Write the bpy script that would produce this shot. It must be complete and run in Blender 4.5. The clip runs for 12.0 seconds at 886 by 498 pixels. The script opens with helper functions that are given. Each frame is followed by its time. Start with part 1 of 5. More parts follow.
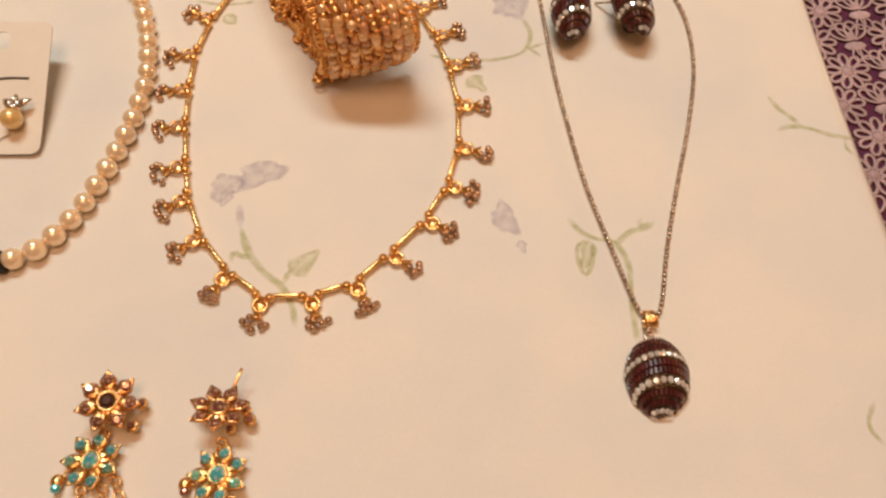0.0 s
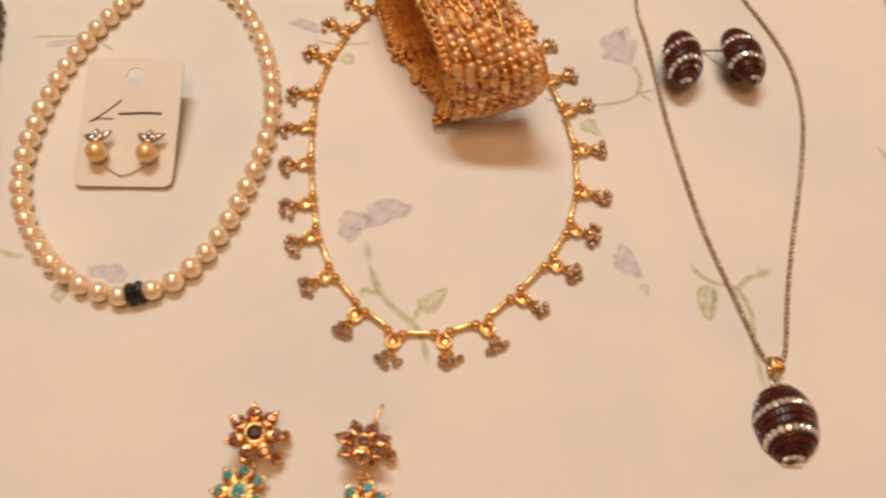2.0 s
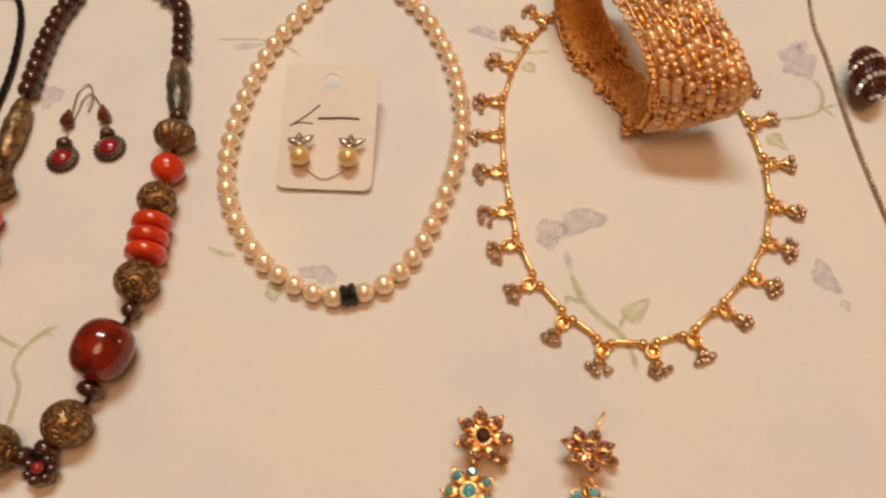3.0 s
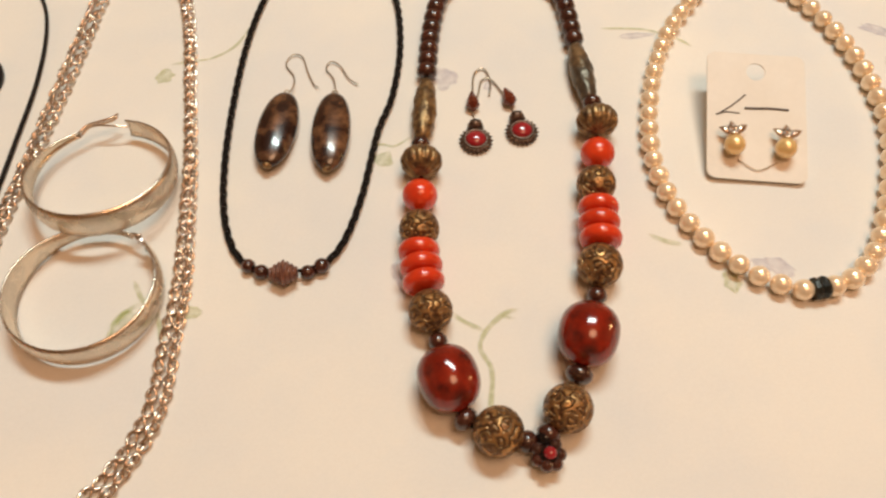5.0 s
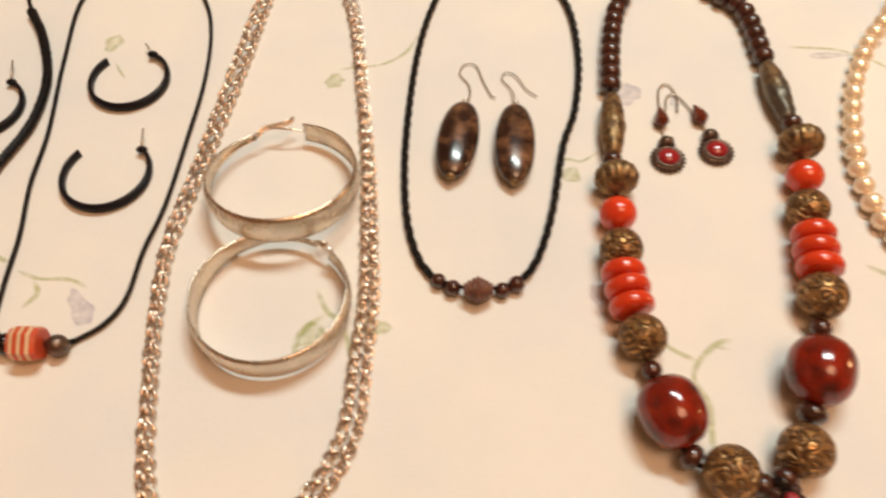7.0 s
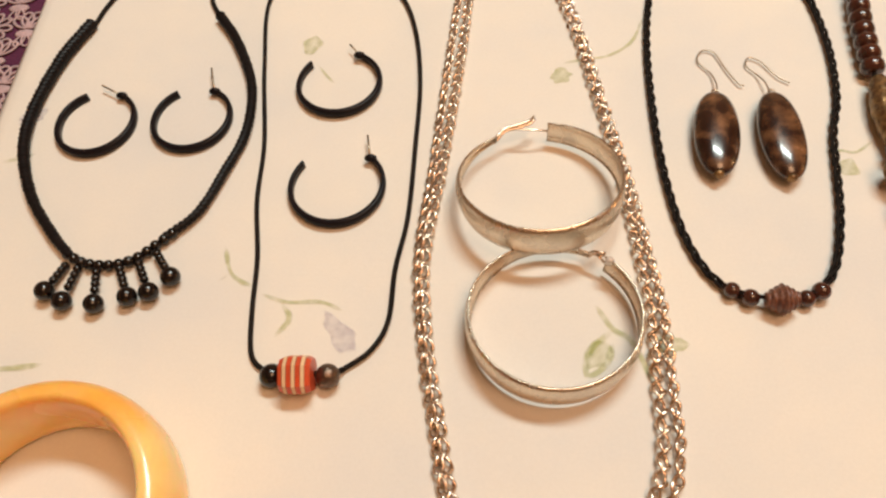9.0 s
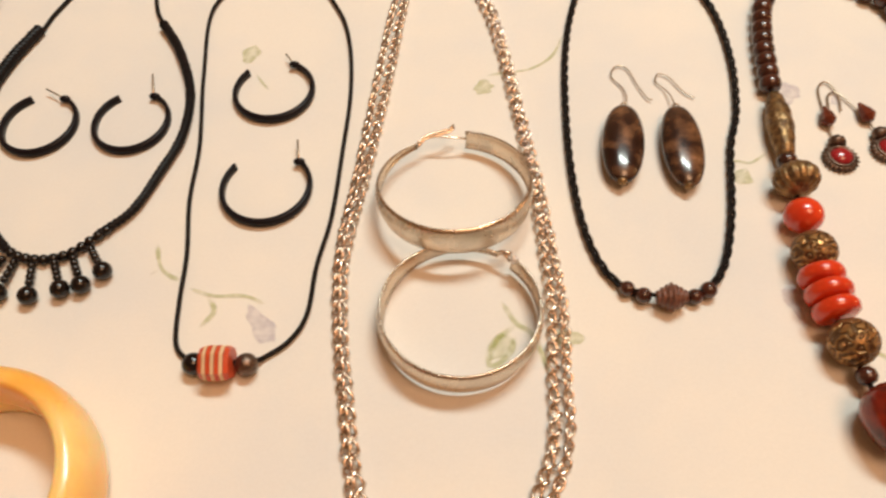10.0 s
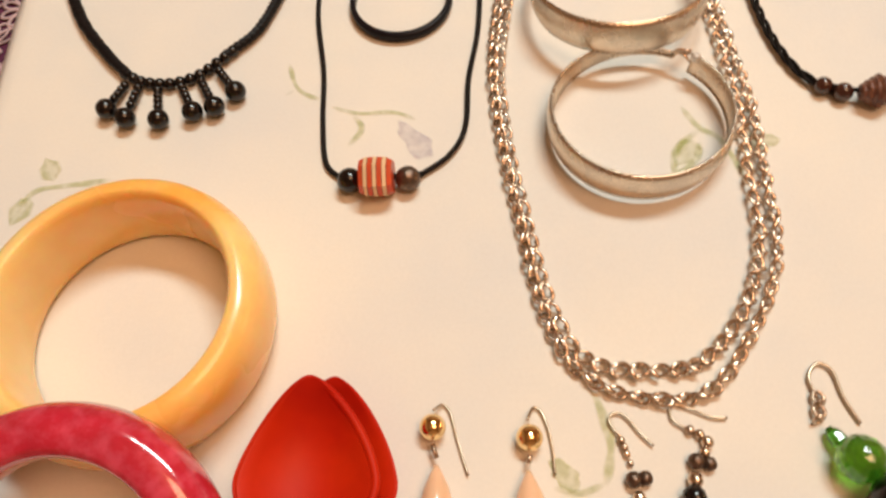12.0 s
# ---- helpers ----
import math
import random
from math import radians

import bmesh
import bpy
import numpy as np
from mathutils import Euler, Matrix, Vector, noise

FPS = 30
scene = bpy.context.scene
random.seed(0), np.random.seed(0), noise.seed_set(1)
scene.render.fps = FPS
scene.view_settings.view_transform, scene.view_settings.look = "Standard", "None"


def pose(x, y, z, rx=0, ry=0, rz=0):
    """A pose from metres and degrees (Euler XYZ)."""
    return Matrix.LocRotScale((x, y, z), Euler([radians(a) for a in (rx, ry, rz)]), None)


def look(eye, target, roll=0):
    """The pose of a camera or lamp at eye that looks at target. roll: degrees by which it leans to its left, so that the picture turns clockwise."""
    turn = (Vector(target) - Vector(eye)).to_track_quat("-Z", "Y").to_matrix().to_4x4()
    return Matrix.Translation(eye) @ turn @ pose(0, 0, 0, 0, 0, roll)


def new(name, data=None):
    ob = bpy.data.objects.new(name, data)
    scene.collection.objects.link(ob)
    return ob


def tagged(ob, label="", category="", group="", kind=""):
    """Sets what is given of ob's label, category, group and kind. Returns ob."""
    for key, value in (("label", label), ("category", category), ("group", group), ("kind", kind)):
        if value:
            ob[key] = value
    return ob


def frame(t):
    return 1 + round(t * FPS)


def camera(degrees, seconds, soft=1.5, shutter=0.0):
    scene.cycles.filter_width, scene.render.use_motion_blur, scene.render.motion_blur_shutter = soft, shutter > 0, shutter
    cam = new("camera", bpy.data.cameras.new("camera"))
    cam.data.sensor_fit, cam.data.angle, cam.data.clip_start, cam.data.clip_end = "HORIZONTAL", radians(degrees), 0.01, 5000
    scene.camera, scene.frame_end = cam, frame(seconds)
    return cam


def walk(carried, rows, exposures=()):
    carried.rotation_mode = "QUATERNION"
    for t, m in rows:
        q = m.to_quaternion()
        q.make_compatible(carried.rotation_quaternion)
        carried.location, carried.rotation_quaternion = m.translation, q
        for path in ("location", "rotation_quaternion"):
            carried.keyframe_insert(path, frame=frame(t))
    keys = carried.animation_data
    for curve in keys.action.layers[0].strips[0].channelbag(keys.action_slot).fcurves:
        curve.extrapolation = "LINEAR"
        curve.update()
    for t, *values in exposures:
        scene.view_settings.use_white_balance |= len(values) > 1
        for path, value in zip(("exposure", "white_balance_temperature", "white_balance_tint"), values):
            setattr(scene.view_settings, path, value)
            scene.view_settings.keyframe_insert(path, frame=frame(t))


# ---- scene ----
cam = camera(60.0, 12.0, soft=2.4, shutter=0.4)
EXPOSURES = ((0, 0.02, 6600, 12), (2.0, -0.03, 6600, 12), (2.5, -0.07, 6580, 11), (3.0, -0.12, 6600, 12), (3.5, 0.07, 6450, 10), (5.5, 0.31, 6050, 5),
             (6.5, 0.40, 6080, 6), (7.5, 0.40, 6280, 8), (7.7, 0.39, 6280, 8), (9.5, 0.41, 6300, 8), (12, 0.45, 6250, 8))
PATH = [
    (0.0, 0.2423, 0.0099, 0.2581, 27.88, 0.19, -6.87),
    (0.5, 0.2357, 0.0090, 0.2591, 27.54, 0.33, -6.62),
    (1.0, 0.2338, 0.0080, 0.2644, 27.97, 0.52, -6.47),
    (1.5, 0.2257, 0.0140, 0.2682, 28.86, -0.19, -6.40),
    (2.0, 0.1978, 0.0180, 0.2691, 29.31, 0.13, -5.30),
    (2.5, 0.1563, 0.0189, 0.2765, 29.32, 0.34, -4.27),
    (3.0, 0.1263, 0.0264, 0.2801, 28.50, 0.90, -3.10),
    (3.5, 0.0886, 0.0298, 0.2850, 28.34, 0.52, -2.42),
    (3.7, 0.0636, 0.0309, 0.2840, 28.79, 0.16, -2.01),
    (5.3, -0.0558, 0.0190, 0.2646, 31.52, 0.95, 0.10),
    (5.5, -0.0538, 0.0121, 0.2692, 33.01, 1.05, 1.12),
    (6.0, -0.0614, 0.0179, 0.2652, 32.77, 1.30, 2.68),
    (6.5, -0.0759, 0.0141, 0.2614, 33.16, 0.92, 4.61),
    (7.0, -0.1159, 0.0303, 0.2502, 32.34, 1.16, 2.37),
    (7.5, -0.1701, 0.0382, 0.2440, 32.83, 2.26, 2.37),
    (7.7, -0.1882, 0.0420, 0.2406, 32.89, 1.95, 1.92),
    (9.3, -0.2078, 0.0455, 0.2353, 31.85, 3.82, 1.59),
    (9.5, -0.2035, 0.0420, 0.2400, 31.91, 3.57, 1.84),
    (10.0, -0.1836, 0.0330, 0.2470, 32.71, 2.00, 1.31),
    (10.5, -0.1748, 0.0337, 0.2477, 33.37, 1.28, 0.70),
    (11.0, -0.1994, 0.0239, 0.2356, 31.47, 3.44, 2.82),
    (11.5, -0.2248, 0.0160, 0.2233, 29.12, 4.26, 4.07),
    (12.0, -0.2342, 0.0104, 0.2084, 27.28, 4.41, 0.70),
]
walk(cam, [(t, pose(*place)) for t, *place in PATH], EXPOSURES)

# ---- light ----
world = bpy.data.worlds.new("world")
world.use_nodes = True
world.node_tree.nodes["Background"].inputs[0].default_value = (1.0, 0.80, 0.60, 1)
world.node_tree.nodes["Background"].inputs[1].default_value = 0.05
scene.world = world


def bulb(name, place, watts, radius, colour):
    lamp = bpy.data.lights.new(name, "POINT")
    lamp.energy, lamp.shadow_soft_size, lamp.color = watts, radius, colour
    ob = new(name, lamp)
    ob.location = place
    return ob


def tube_lamp(name, place, target, watts, long, wide, colour):
    lamp = bpy.data.lights.new(name, "AREA")
    lamp.shape, lamp.size, lamp.size_y, lamp.energy, lamp.color = "RECTANGLE", long, wide, watts, colour
    ob = new(name, lamp)
    ob.matrix_basis = look(place, target)
    return ob


# a warm white tube overhead, a broad warm fill added towards the front for room bounce, a low warm lamp to the side
tube_lamp("ceiling_tube", (0.17, 0.85, 1.65), (0, 0.2, 0), 18.3, 0.80, 0.20, (0.88, 0.95, 0.87))
bulb("warm_fill", (0.28, -0.12, 1.58), 31.5, 0.36, (1.0, 0.57, 0.32))
bulb("side_bulb", (1.70, 0.40, 0.38), 9, 0.06, (1.0, 0.52, 0.20))


# ---- materials ----
def material(name, colour, rough=0.5, metal=0.0, vary=0.15, grain=300.0, bump=0.0, bump_scale=600.0,
             coat=0.0, second=None, second_scale=60.0, second_cut=0.5, spread=0.12, random_tint=0.0, glass=0.0,
             sub=0.0, ior=1.5, rough_vary=0.08):
    """A procedural surface: base colour with grain, blotches of a second colour, uneven gloss and fine relief."""
    m = bpy.data.materials.new(name)
    m.use_nodes = True
    t = m.node_tree
    b = t.nodes["Principled BSDF"]

    def node(kind, **settings):
        n = t.nodes.new(kind)
        for key, value in settings.items():
            n.inputs[key].default_value = value
        return n

    place = t.nodes.new("ShaderNodeTexCoord").outputs["Object"]
    fine = node("ShaderNodeTexNoise", Scale=grain, Detail=4.0, Roughness=0.6)
    large = node("ShaderNodeTexNoise", Scale=second_scale, Detail=3.0, Roughness=0.55)
    t.links.new(place, fine.inputs["Vector"])
    t.links.new(place, large.inputs["Vector"])
    two = t.nodes.new("ShaderNodeMix")
    two.data_type = "RGBA"
    two.inputs["A"].default_value = (*colour, 1)
    two.inputs["B"].default_value = (*(second or [c * (1 - vary) for c in colour]), 1)
    edge = node("ShaderNodeMapRange", **{"From Min": second_cut - spread, "From Max": second_cut + spread})
    t.links.new(large.outputs["Fac"], edge.inputs["Value"])
    t.links.new(edge.outputs[0], two.inputs["Factor"])
    value = node("ShaderNodeMapRange", **{"From Min": 0.25, "From Max": 0.75, "To Min": 1 - vary, "To Max": 1 + vary * 0.6})
    t.links.new(fine.outputs["Fac"], value.inputs["Value"])
    tint = node("ShaderNodeHueSaturation")
    t.links.new(two.outputs["Result"], tint.inputs["Color"])
    if random_tint:
        info = t.nodes.new("ShaderNodeObjectInfo")
        span = node("ShaderNodeMapRange", **{"To Min": 1 - random_tint, "To Max": 1 + random_tint * 0.5})
        both = t.nodes.new("ShaderNodeMath")
        both.operation = "MULTIPLY"
        t.links.new(info.outputs["Random"], span.inputs["Value"])
        t.links.new(span.outputs[0], both.inputs[0])
        t.links.new(value.outputs[0], both.inputs[1])
        t.links.new(both.outputs[0], tint.inputs["Value"])
    else:
        t.links.new(value.outputs[0], tint.inputs["Value"])
    t.links.new(tint.outputs[0], b.inputs["Base Color"])
    gloss = node("ShaderNodeMapRange", **{"To Min": max(0.02, rough - rough_vary), "To Max": min(1, rough + rough_vary)})
    t.links.new(large.outputs["Fac"], gloss.inputs["Value"])
    t.links.new(gloss.outputs[0], b.inputs["Roughness"])
    b.inputs["Metallic"].default_value = metal
    b.inputs["Coat Weight"].default_value = coat
    b.inputs["Coat Roughness"].default_value = 0.06
    b.inputs["Transmission Weight"].default_value = glass
    b.inputs["Subsurface Weight"].default_value = sub
    b.inputs["Subsurface Scale"].default_value = 0.004
    b.inputs["IOR"].default_value = ior
    if bump:
        relief = node("ShaderNodeTexNoise", Scale=bump_scale, Detail=3.0)
        t.links.new(place, relief.inputs["Vector"])
        lift = node("ShaderNodeBump", Strength=bump, Distance=0.0006)
        t.links.new(relief.outputs["Fac"], lift.inputs["Height"])
        t.links.new(lift.outputs[0], b.inputs["Normal"])
    return m


def carved_material():
    """Antique bronze with scrolling carved grooves, dark in the hollows."""
    m = material("carved_bronze", (0.46, 0.25, 0.09), 0.40, 0.75, vary=0.35, grain=600, second=(0.30, 0.17, 0.07), second_scale=250)
    t = m.node_tree
    b = t.nodes["Principled BSDF"]
    place = t.nodes.new("ShaderNodeTexCoord").outputs["Object"]
    warp = t.nodes.new("ShaderNodeTexNoise")
    warp.inputs["Scale"].default_value, warp.inputs["Detail"].default_value = 215, 1.0
    t.links.new(place, warp.inputs["Vector"])
    swirl = t.nodes.new("ShaderNodeMath")
    swirl.operation = "MULTIPLY"
    swirl.inputs[1].default_value = 26.0
    t.links.new(warp.outputs["Fac"], swirl.inputs[0])
    wave = t.nodes.new("ShaderNodeMath")
    wave.operation = "SINE"
    t.links.new(swirl.outputs[0], wave.inputs[0])
    ridge = t.nodes.new("ShaderNodeMapRange")
    ridge.inputs["From Min"].default_value, ridge.inputs["From Max"].default_value = -1.0, 0.5
    t.links.new(wave.outputs[0], ridge.inputs["Value"])
    patina = t.nodes.new("ShaderNodeMix")
    patina.data_type = "RGBA"
    patina.inputs["A"].default_value = (0.13, 0.068, 0.030, 1)
    t.links.new(b.inputs["Base Color"].links[0].from_socket, patina.inputs["B"])
    t.links.new(ridge.outputs[0], patina.inputs["Factor"])
    t.links.new(patina.outputs["Result"], b.inputs["Base Color"])
    lift = t.nodes.new("ShaderNodeBump")
    lift.inputs["Strength"].default_value, lift.inputs["Distance"].default_value = 0.9, 0.0009
    t.links.new(ridge.outputs[0], lift.inputs["Height"])
    t.links.new(lift.outputs[0], b.inputs["Normal"])
    return m


def print_material(name, colour, strength):
    """Washed-out dye on cloth, uneven and soft towards the edges of each stroke."""
    m = bpy.data.materials.new(name)
    m.use_nodes = True
    t = m.node_tree
    b = t.nodes["Principled BSDF"]
    b.inputs["Base Color"].default_value = (*colour, 1)
    b.inputs["Roughness"].default_value = 0.9
    b.inputs["Specular IOR Level"].default_value = 0.1
    uv = t.nodes.new("ShaderNodeUVMap")
    split = t.nodes.new("ShaderNodeSeparateXYZ")
    t.links.new(uv.outputs[0], split.inputs[0])
    soft = t.nodes.new("ShaderNodeMapRange")
    soft.inputs["From Max"].default_value = 0.95
    soft.inputs["To Max"].default_value = strength
    t.links.new(split.outputs["Y"], soft.inputs["Value"])
    noise_node = t.nodes.new("ShaderNodeTexNoise")
    noise_node.inputs["Scale"].default_value = 260
    noise_node.inputs["Detail"].default_value = 4
    t.links.new(t.nodes.new("ShaderNodeTexCoord").outputs["Object"], noise_node.inputs["Vector"])
    patch = t.nodes.new("ShaderNodeMapRange")
    patch.inputs["From Min"].default_value, patch.inputs["From Max"].default_value = 0.3, 0.6
    patch.inputs["To Min"].default_value = 0.35
    t.links.new(noise_node.outputs["Fac"], patch.inputs["Value"])
    times = t.nodes.new("ShaderNodeMath")
    times.operation = "MULTIPLY"
    t.links.new(soft.outputs[0], times.inputs[0])
    t.links.new(patch.outputs[0], times.inputs[1])
    t.links.new(times.outputs[0], b.inputs["Alpha"])
    return m


def cloth_material():
    """White cotton: woven relief, faint wash of blue-grey stains, soft creases."""
    m = material("white_cotton", (0.80, 0.765, 0.70), 0.85, vary=0.03, grain=900, second=(0.735, 0.725, 0.70), second_scale=13,
                 second_cut=0.52, spread=0.12)
    t = m.node_tree
    b = t.nodes["Principled BSDF"]
    b.inputs["Specular IOR Level"].default_value = 0.15
    b.inputs["Sheen Weight"].default_value = 0.15
    place = t.nodes.new("ShaderNodeTexCoord").outputs["Object"]
    heights = []
    for direction, scale in (("X", 620.0), ("Y", 620.0)):
        w = t.nodes.new("ShaderNodeTexWave")
        w.bands_direction = direction
        w.inputs["Scale"].default_value = scale
        w.inputs["Distortion"].default_value = 1.5
        w.inputs["Detail Scale"].default_value = 20
        t.links.new(place, w.inputs["Vector"])
        heights.append(w)
    add = t.nodes.new("ShaderNodeMath")
    t.links.new(heights[0].outputs["Fac"], add.inputs[0])
    t.links.new(heights[1].outputs["Fac"], add.inputs[1])
    weave = t.nodes.new("ShaderNodeBump")
    weave.inputs["Strength"].default_value = 0.25
    weave.inputs["Distance"].default_value = 0.00015
    t.links.new(add.outputs[0], weave.inputs["Height"])
    crease = t.nodes.new("ShaderNodeTexNoise")
    crease.inputs["Scale"].default_value = 22
    crease.inputs["Detail"].default_value = 5
    t.links.new(place, crease.inputs["Vector"])
    fold = t.nodes.new("ShaderNodeBump")
    fold.inputs["Strength"].default_value = 0.35
    fold.inputs["Distance"].default_value = 0.002
    t.links.new(crease.outputs["Fac"], fold.inputs["Height"])
    t.links.new(weave.outputs[0], fold.inputs["Normal"])
    t.links.new(fold.outputs[0], b.inputs["Normal"])
    return m


COTTON = cloth_material()
PURPLE = material("purple_dyed_cotton", (0.085, 0.011, 0.050), 0.85, vary=0.3, grain=700, bump=0.5, bump_scale=900,
                  second=(0.10, 0.014, 0.06), second_scale=9)
PALE_PRINT = material("pale_block_print", (0.55, 0.40, 0.43), 0.9, vary=0.25, grain=500, bump=0.3, bump_scale=900)
GREEN_DYE = print_material("faded_green_dye", (0.45, 0.49, 0.15), 0.42)
MAUVE_DYE = print_material("faded_mauve_dye", (0.44, 0.40, 0.54), 0.34)
# unseen walls and ceiling; warm tint chosen so their bounce warms the shadows
PLASTER = material("warm_plaster", (0.57, 0.43, 0.29), 0.9, vary=0.05, grain=40, bump=0.2, bump_scale=80, second_scale=1.5)
BOARDS = material("dark_floor_wood", (0.16, 0.09, 0.05), 0.5, vary=0.3, grain=20, second_scale=3)
PEARL = material("cream_pearl_lustre", (1.0, 0.81, 0.57), 0.20, 0.38, vary=0.05, grain=400, coat=1.0, second=(0.98, 0.75, 0.50),
                 second_scale=160, random_tint=0.06, bump=0.04, bump_scale=500)
BLUSH = material("amber_seed_stone", (0.70, 0.34, 0.15), 0.14, 0.2, vary=0.2, coat=0.8, random_tint=0.2)
CHAMPAGNE = material("champagne_seed_pearl", (0.93, 0.57, 0.26), 0.22, 0.35, vary=0.15, coat=0.9, random_tint=0.25)
GOLD_PEARL = material("golden_pearl_lustre", (0.88, 0.60, 0.25), 0.24, 0.3, vary=0.08, coat=1.0)
MIRROR_GOLD = material("mirror_gold", (1.0, 0.73, 0.37), 0.09, 1.0, vary=0.08, rough_vary=0.04)
GOLD = material("polished_gold", (0.98, 0.65, 0.29), 0.28, 1.0, vary=0.2, grain=900, bump=0.35, bump_scale=900, second=(0.86, 0.50, 0.18), second_scale=300)
# the same gold, browner: dark reflections on the brown flowers put into its colour
SHADED_GOLD = material("shaded_gold", (0.95, 0.56, 0.25), 0.24, 1.0, vary=0.25, grain=900, bump=0.35, bump_scale=900, second=(0.74, 0.38, 0.15), second_scale=350)
# cuff gold made paler and less metallic, so the shaded inside looks lit
LINING = material("lit_gold_lining", (1.0, 0.62, 0.22), 0.34, 0.35, vary=0.25, grain=900, bump=0.4, bump_scale=1100, second=(0.90, 0.44, 0.12), second_scale=250)
COPPER_GOLD = material("coppery_gold_wire", (1.0, 0.55, 0.18), 0.38, 1.0, vary=0.3, grain=900, bump=0.4, bump_scale=1100, second=(0.72, 0.37, 0.14), second_scale=250)
SILVER = material("worn_silver", (0.88, 0.77, 0.65), 0.22, 1.0, vary=0.3, grain=700, bump=0.25, bump_scale=900, second=(0.64, 0.50, 0.38), second_scale=200)
BRUSHED = material("brushed_silver_band", (0.78, 0.67, 0.53), 0.27, 1.0, vary=0.12, grain=900, bump=0.25, bump_scale=1400, second=(0.64, 0.56, 0.46), second_scale=90)
DULL_SILVER = material("oxidised_silver", (0.72, 0.58, 0.45), 0.32, 1.0, vary=0.35, grain=700, bump=0.3, bump_scale=900, second=(0.38, 0.28, 0.21), second_scale=400)
BELL = material("coppery_oxidised_bell", (0.76, 0.54, 0.37), 0.30, 1.0, vary=0.35, grain=700, bump=0.2, bump_scale=900, second=(0.46, 0.30, 0.20), second_scale=400)
STEEL = material("thin_steel_wire", (0.58, 0.47, 0.35), 0.3, 1.0, vary=0.2)
BRONZE = material("antique_bronze", (0.42, 0.26, 0.11), 0.4, 0.75, vary=0.45, grain=500, bump=0.9, bump_scale=420, second=(0.12, 0.068, 0.035), second_scale=300,
                  second_cut=0.5, spread=0.16)
CARVED = carved_material()
CORAL = material("coral_red_resin", (0.68, 0.050, 0.010), 0.20, vary=0.12, coat=0.5, second=(0.56, 0.034, 0.008), second_scale=120, random_tint=0.1)
CARNELIAN = material("dark_red_agate", (0.27, 0.018, 0.006), 0.13, vary=0.3, grain=160, coat=0.2, second=(0.055, 0.007, 0.005), second_scale=130,
                     second_cut=0.5, spread=0.16, random_tint=0.1)
DARK_METAL = material("blackened_metal", (0.21, 0.145, 0.11), 0.36, 0.9, vary=0.4, grain=600, bump=0.5, bump_scale=900)
DEEP_RED = material("deep_red_enamel", (0.32, 0.016, 0.022), 0.16, vary=0.15, coat=0.5)
MATTE_JET = material("matte_black_bead", (0.010, 0.007, 0.007), 0.42, vary=0.3, random_tint=0.3)
DARK_WOOD = material("dark_brown_glossy_wood", (0.078, 0.021, 0.012), 0.22, vary=0.4, grain=300, coat=0.5, second=(0.035, 0.012, 0.008), second_scale=150)
TEARDROP = material("dark_red_brown_resin", (0.15, 0.028, 0.012), 0.22, vary=0.3, coat=0.3)
VERDIGRIS = material("greenish_dark_bronze", (0.115, 0.092, 0.065), 0.34, 0.6, vary=0.35, grain=400, bump=0.4, bump_scale=500, second=(0.30, 0.19, 0.09), second_scale=110, second_cut=0.60)
JET = material("jet_black_bead", (0.006, 0.004, 0.004), 0.18, vary=0.2, coat=0.05, random_tint=0.2)
BLACK_CORD = material("black_waxed_cord", (0.011, 0.007, 0.005), 0.62, vary=0.35, grain=800, bump=0.6, bump_scale=1500)
BLACK_ENAMEL = material("black_enamel", (0.010, 0.007, 0.009), 0.34, vary=0.2)
SHELL = material("brown_tiger_shell", (0.030, 0.012, 0.008), 0.24, vary=0.5, grain=120, coat=0.5, second=(0.19, 0.092, 0.042), second_scale=120,
                 second_cut=0.59, spread=0.14)
GARNET = material("dark_garnet_crystal", (0.115, 0.022, 0.019), 0.34, vary=0.4, grain=500, coat=0.2, random_tint=0.4)
CLEAR_STONE = material("clear_crystal", (0.95, 0.91, 0.86), 0.16, 0.45, vary=0.25, grain=900, coat=0.8, random_tint=0.3)
# crystals: the pale second colour paints glints onto the cut stones
TOPAZ = material("brown_topaz_crystal", (0.34, 0.14, 0.09), 0.07, 0.55, vary=0.2, grain=2.0, coat=1.0, second=(0.92, 0.68, 0.54), second_scale=1.5, second_cut=0.52, spread=0.07, random_tint=0.3, rough_vary=0.03)
TURQUOISE = material("turquoise_crystal", (0.10, 0.66, 0.76), 0.07, 0.55, vary=0.2, grain=2.0, coat=1.0, second=(0.72, 0.98, 0.98), second_scale=1.5, second_cut=0.52, spread=0.07, random_tint=0.3, rough_vary=0.03)
VIOLET = material("violet_crystal", (0.42, 0.26, 0.78), 0.07, 0.55, vary=0.2, grain=2.0, coat=1.0, second=(0.85, 0.75, 0.98), second_scale=1.5, second_cut=0.52, spread=0.07, random_tint=0.3, rough_vary=0.03)
AQUA_GREEN = material("sea_green_crystal", (0.24, 0.70, 0.50), 0.07, 0.55, vary=0.2, grain=2.0, coat=1.0, second=(0.80, 0.98, 0.86), second_scale=1.5, second_cut=0.52, spread=0.07, random_tint=0.3, rough_vary=0.03)
CLASP = material("tarnished_dark_clasp", (0.030, 0.032, 0.028), 0.36, 0.5, vary=0.4, grain=500, bump=0.5, bump_scale=900)
CARD = material("cream_card", (0.80, 0.745, 0.66), 0.6, vary=0.03, grain=400, second=(0.77, 0.71, 0.62), second_scale=40)
INK = material("dark_ink", (0.10, 0.075, 0.06), 0.7, vary=0.2)
CREAM_RESIN = material("honey_cream_resin", (0.93, 0.70, 0.29), 0.26, vary=0.04, grain=60, coat=0.35, second=(0.93, 0.47, 0.08), second_scale=20,
                       second_cut=0.51, spread=0.16, sub=0.6)
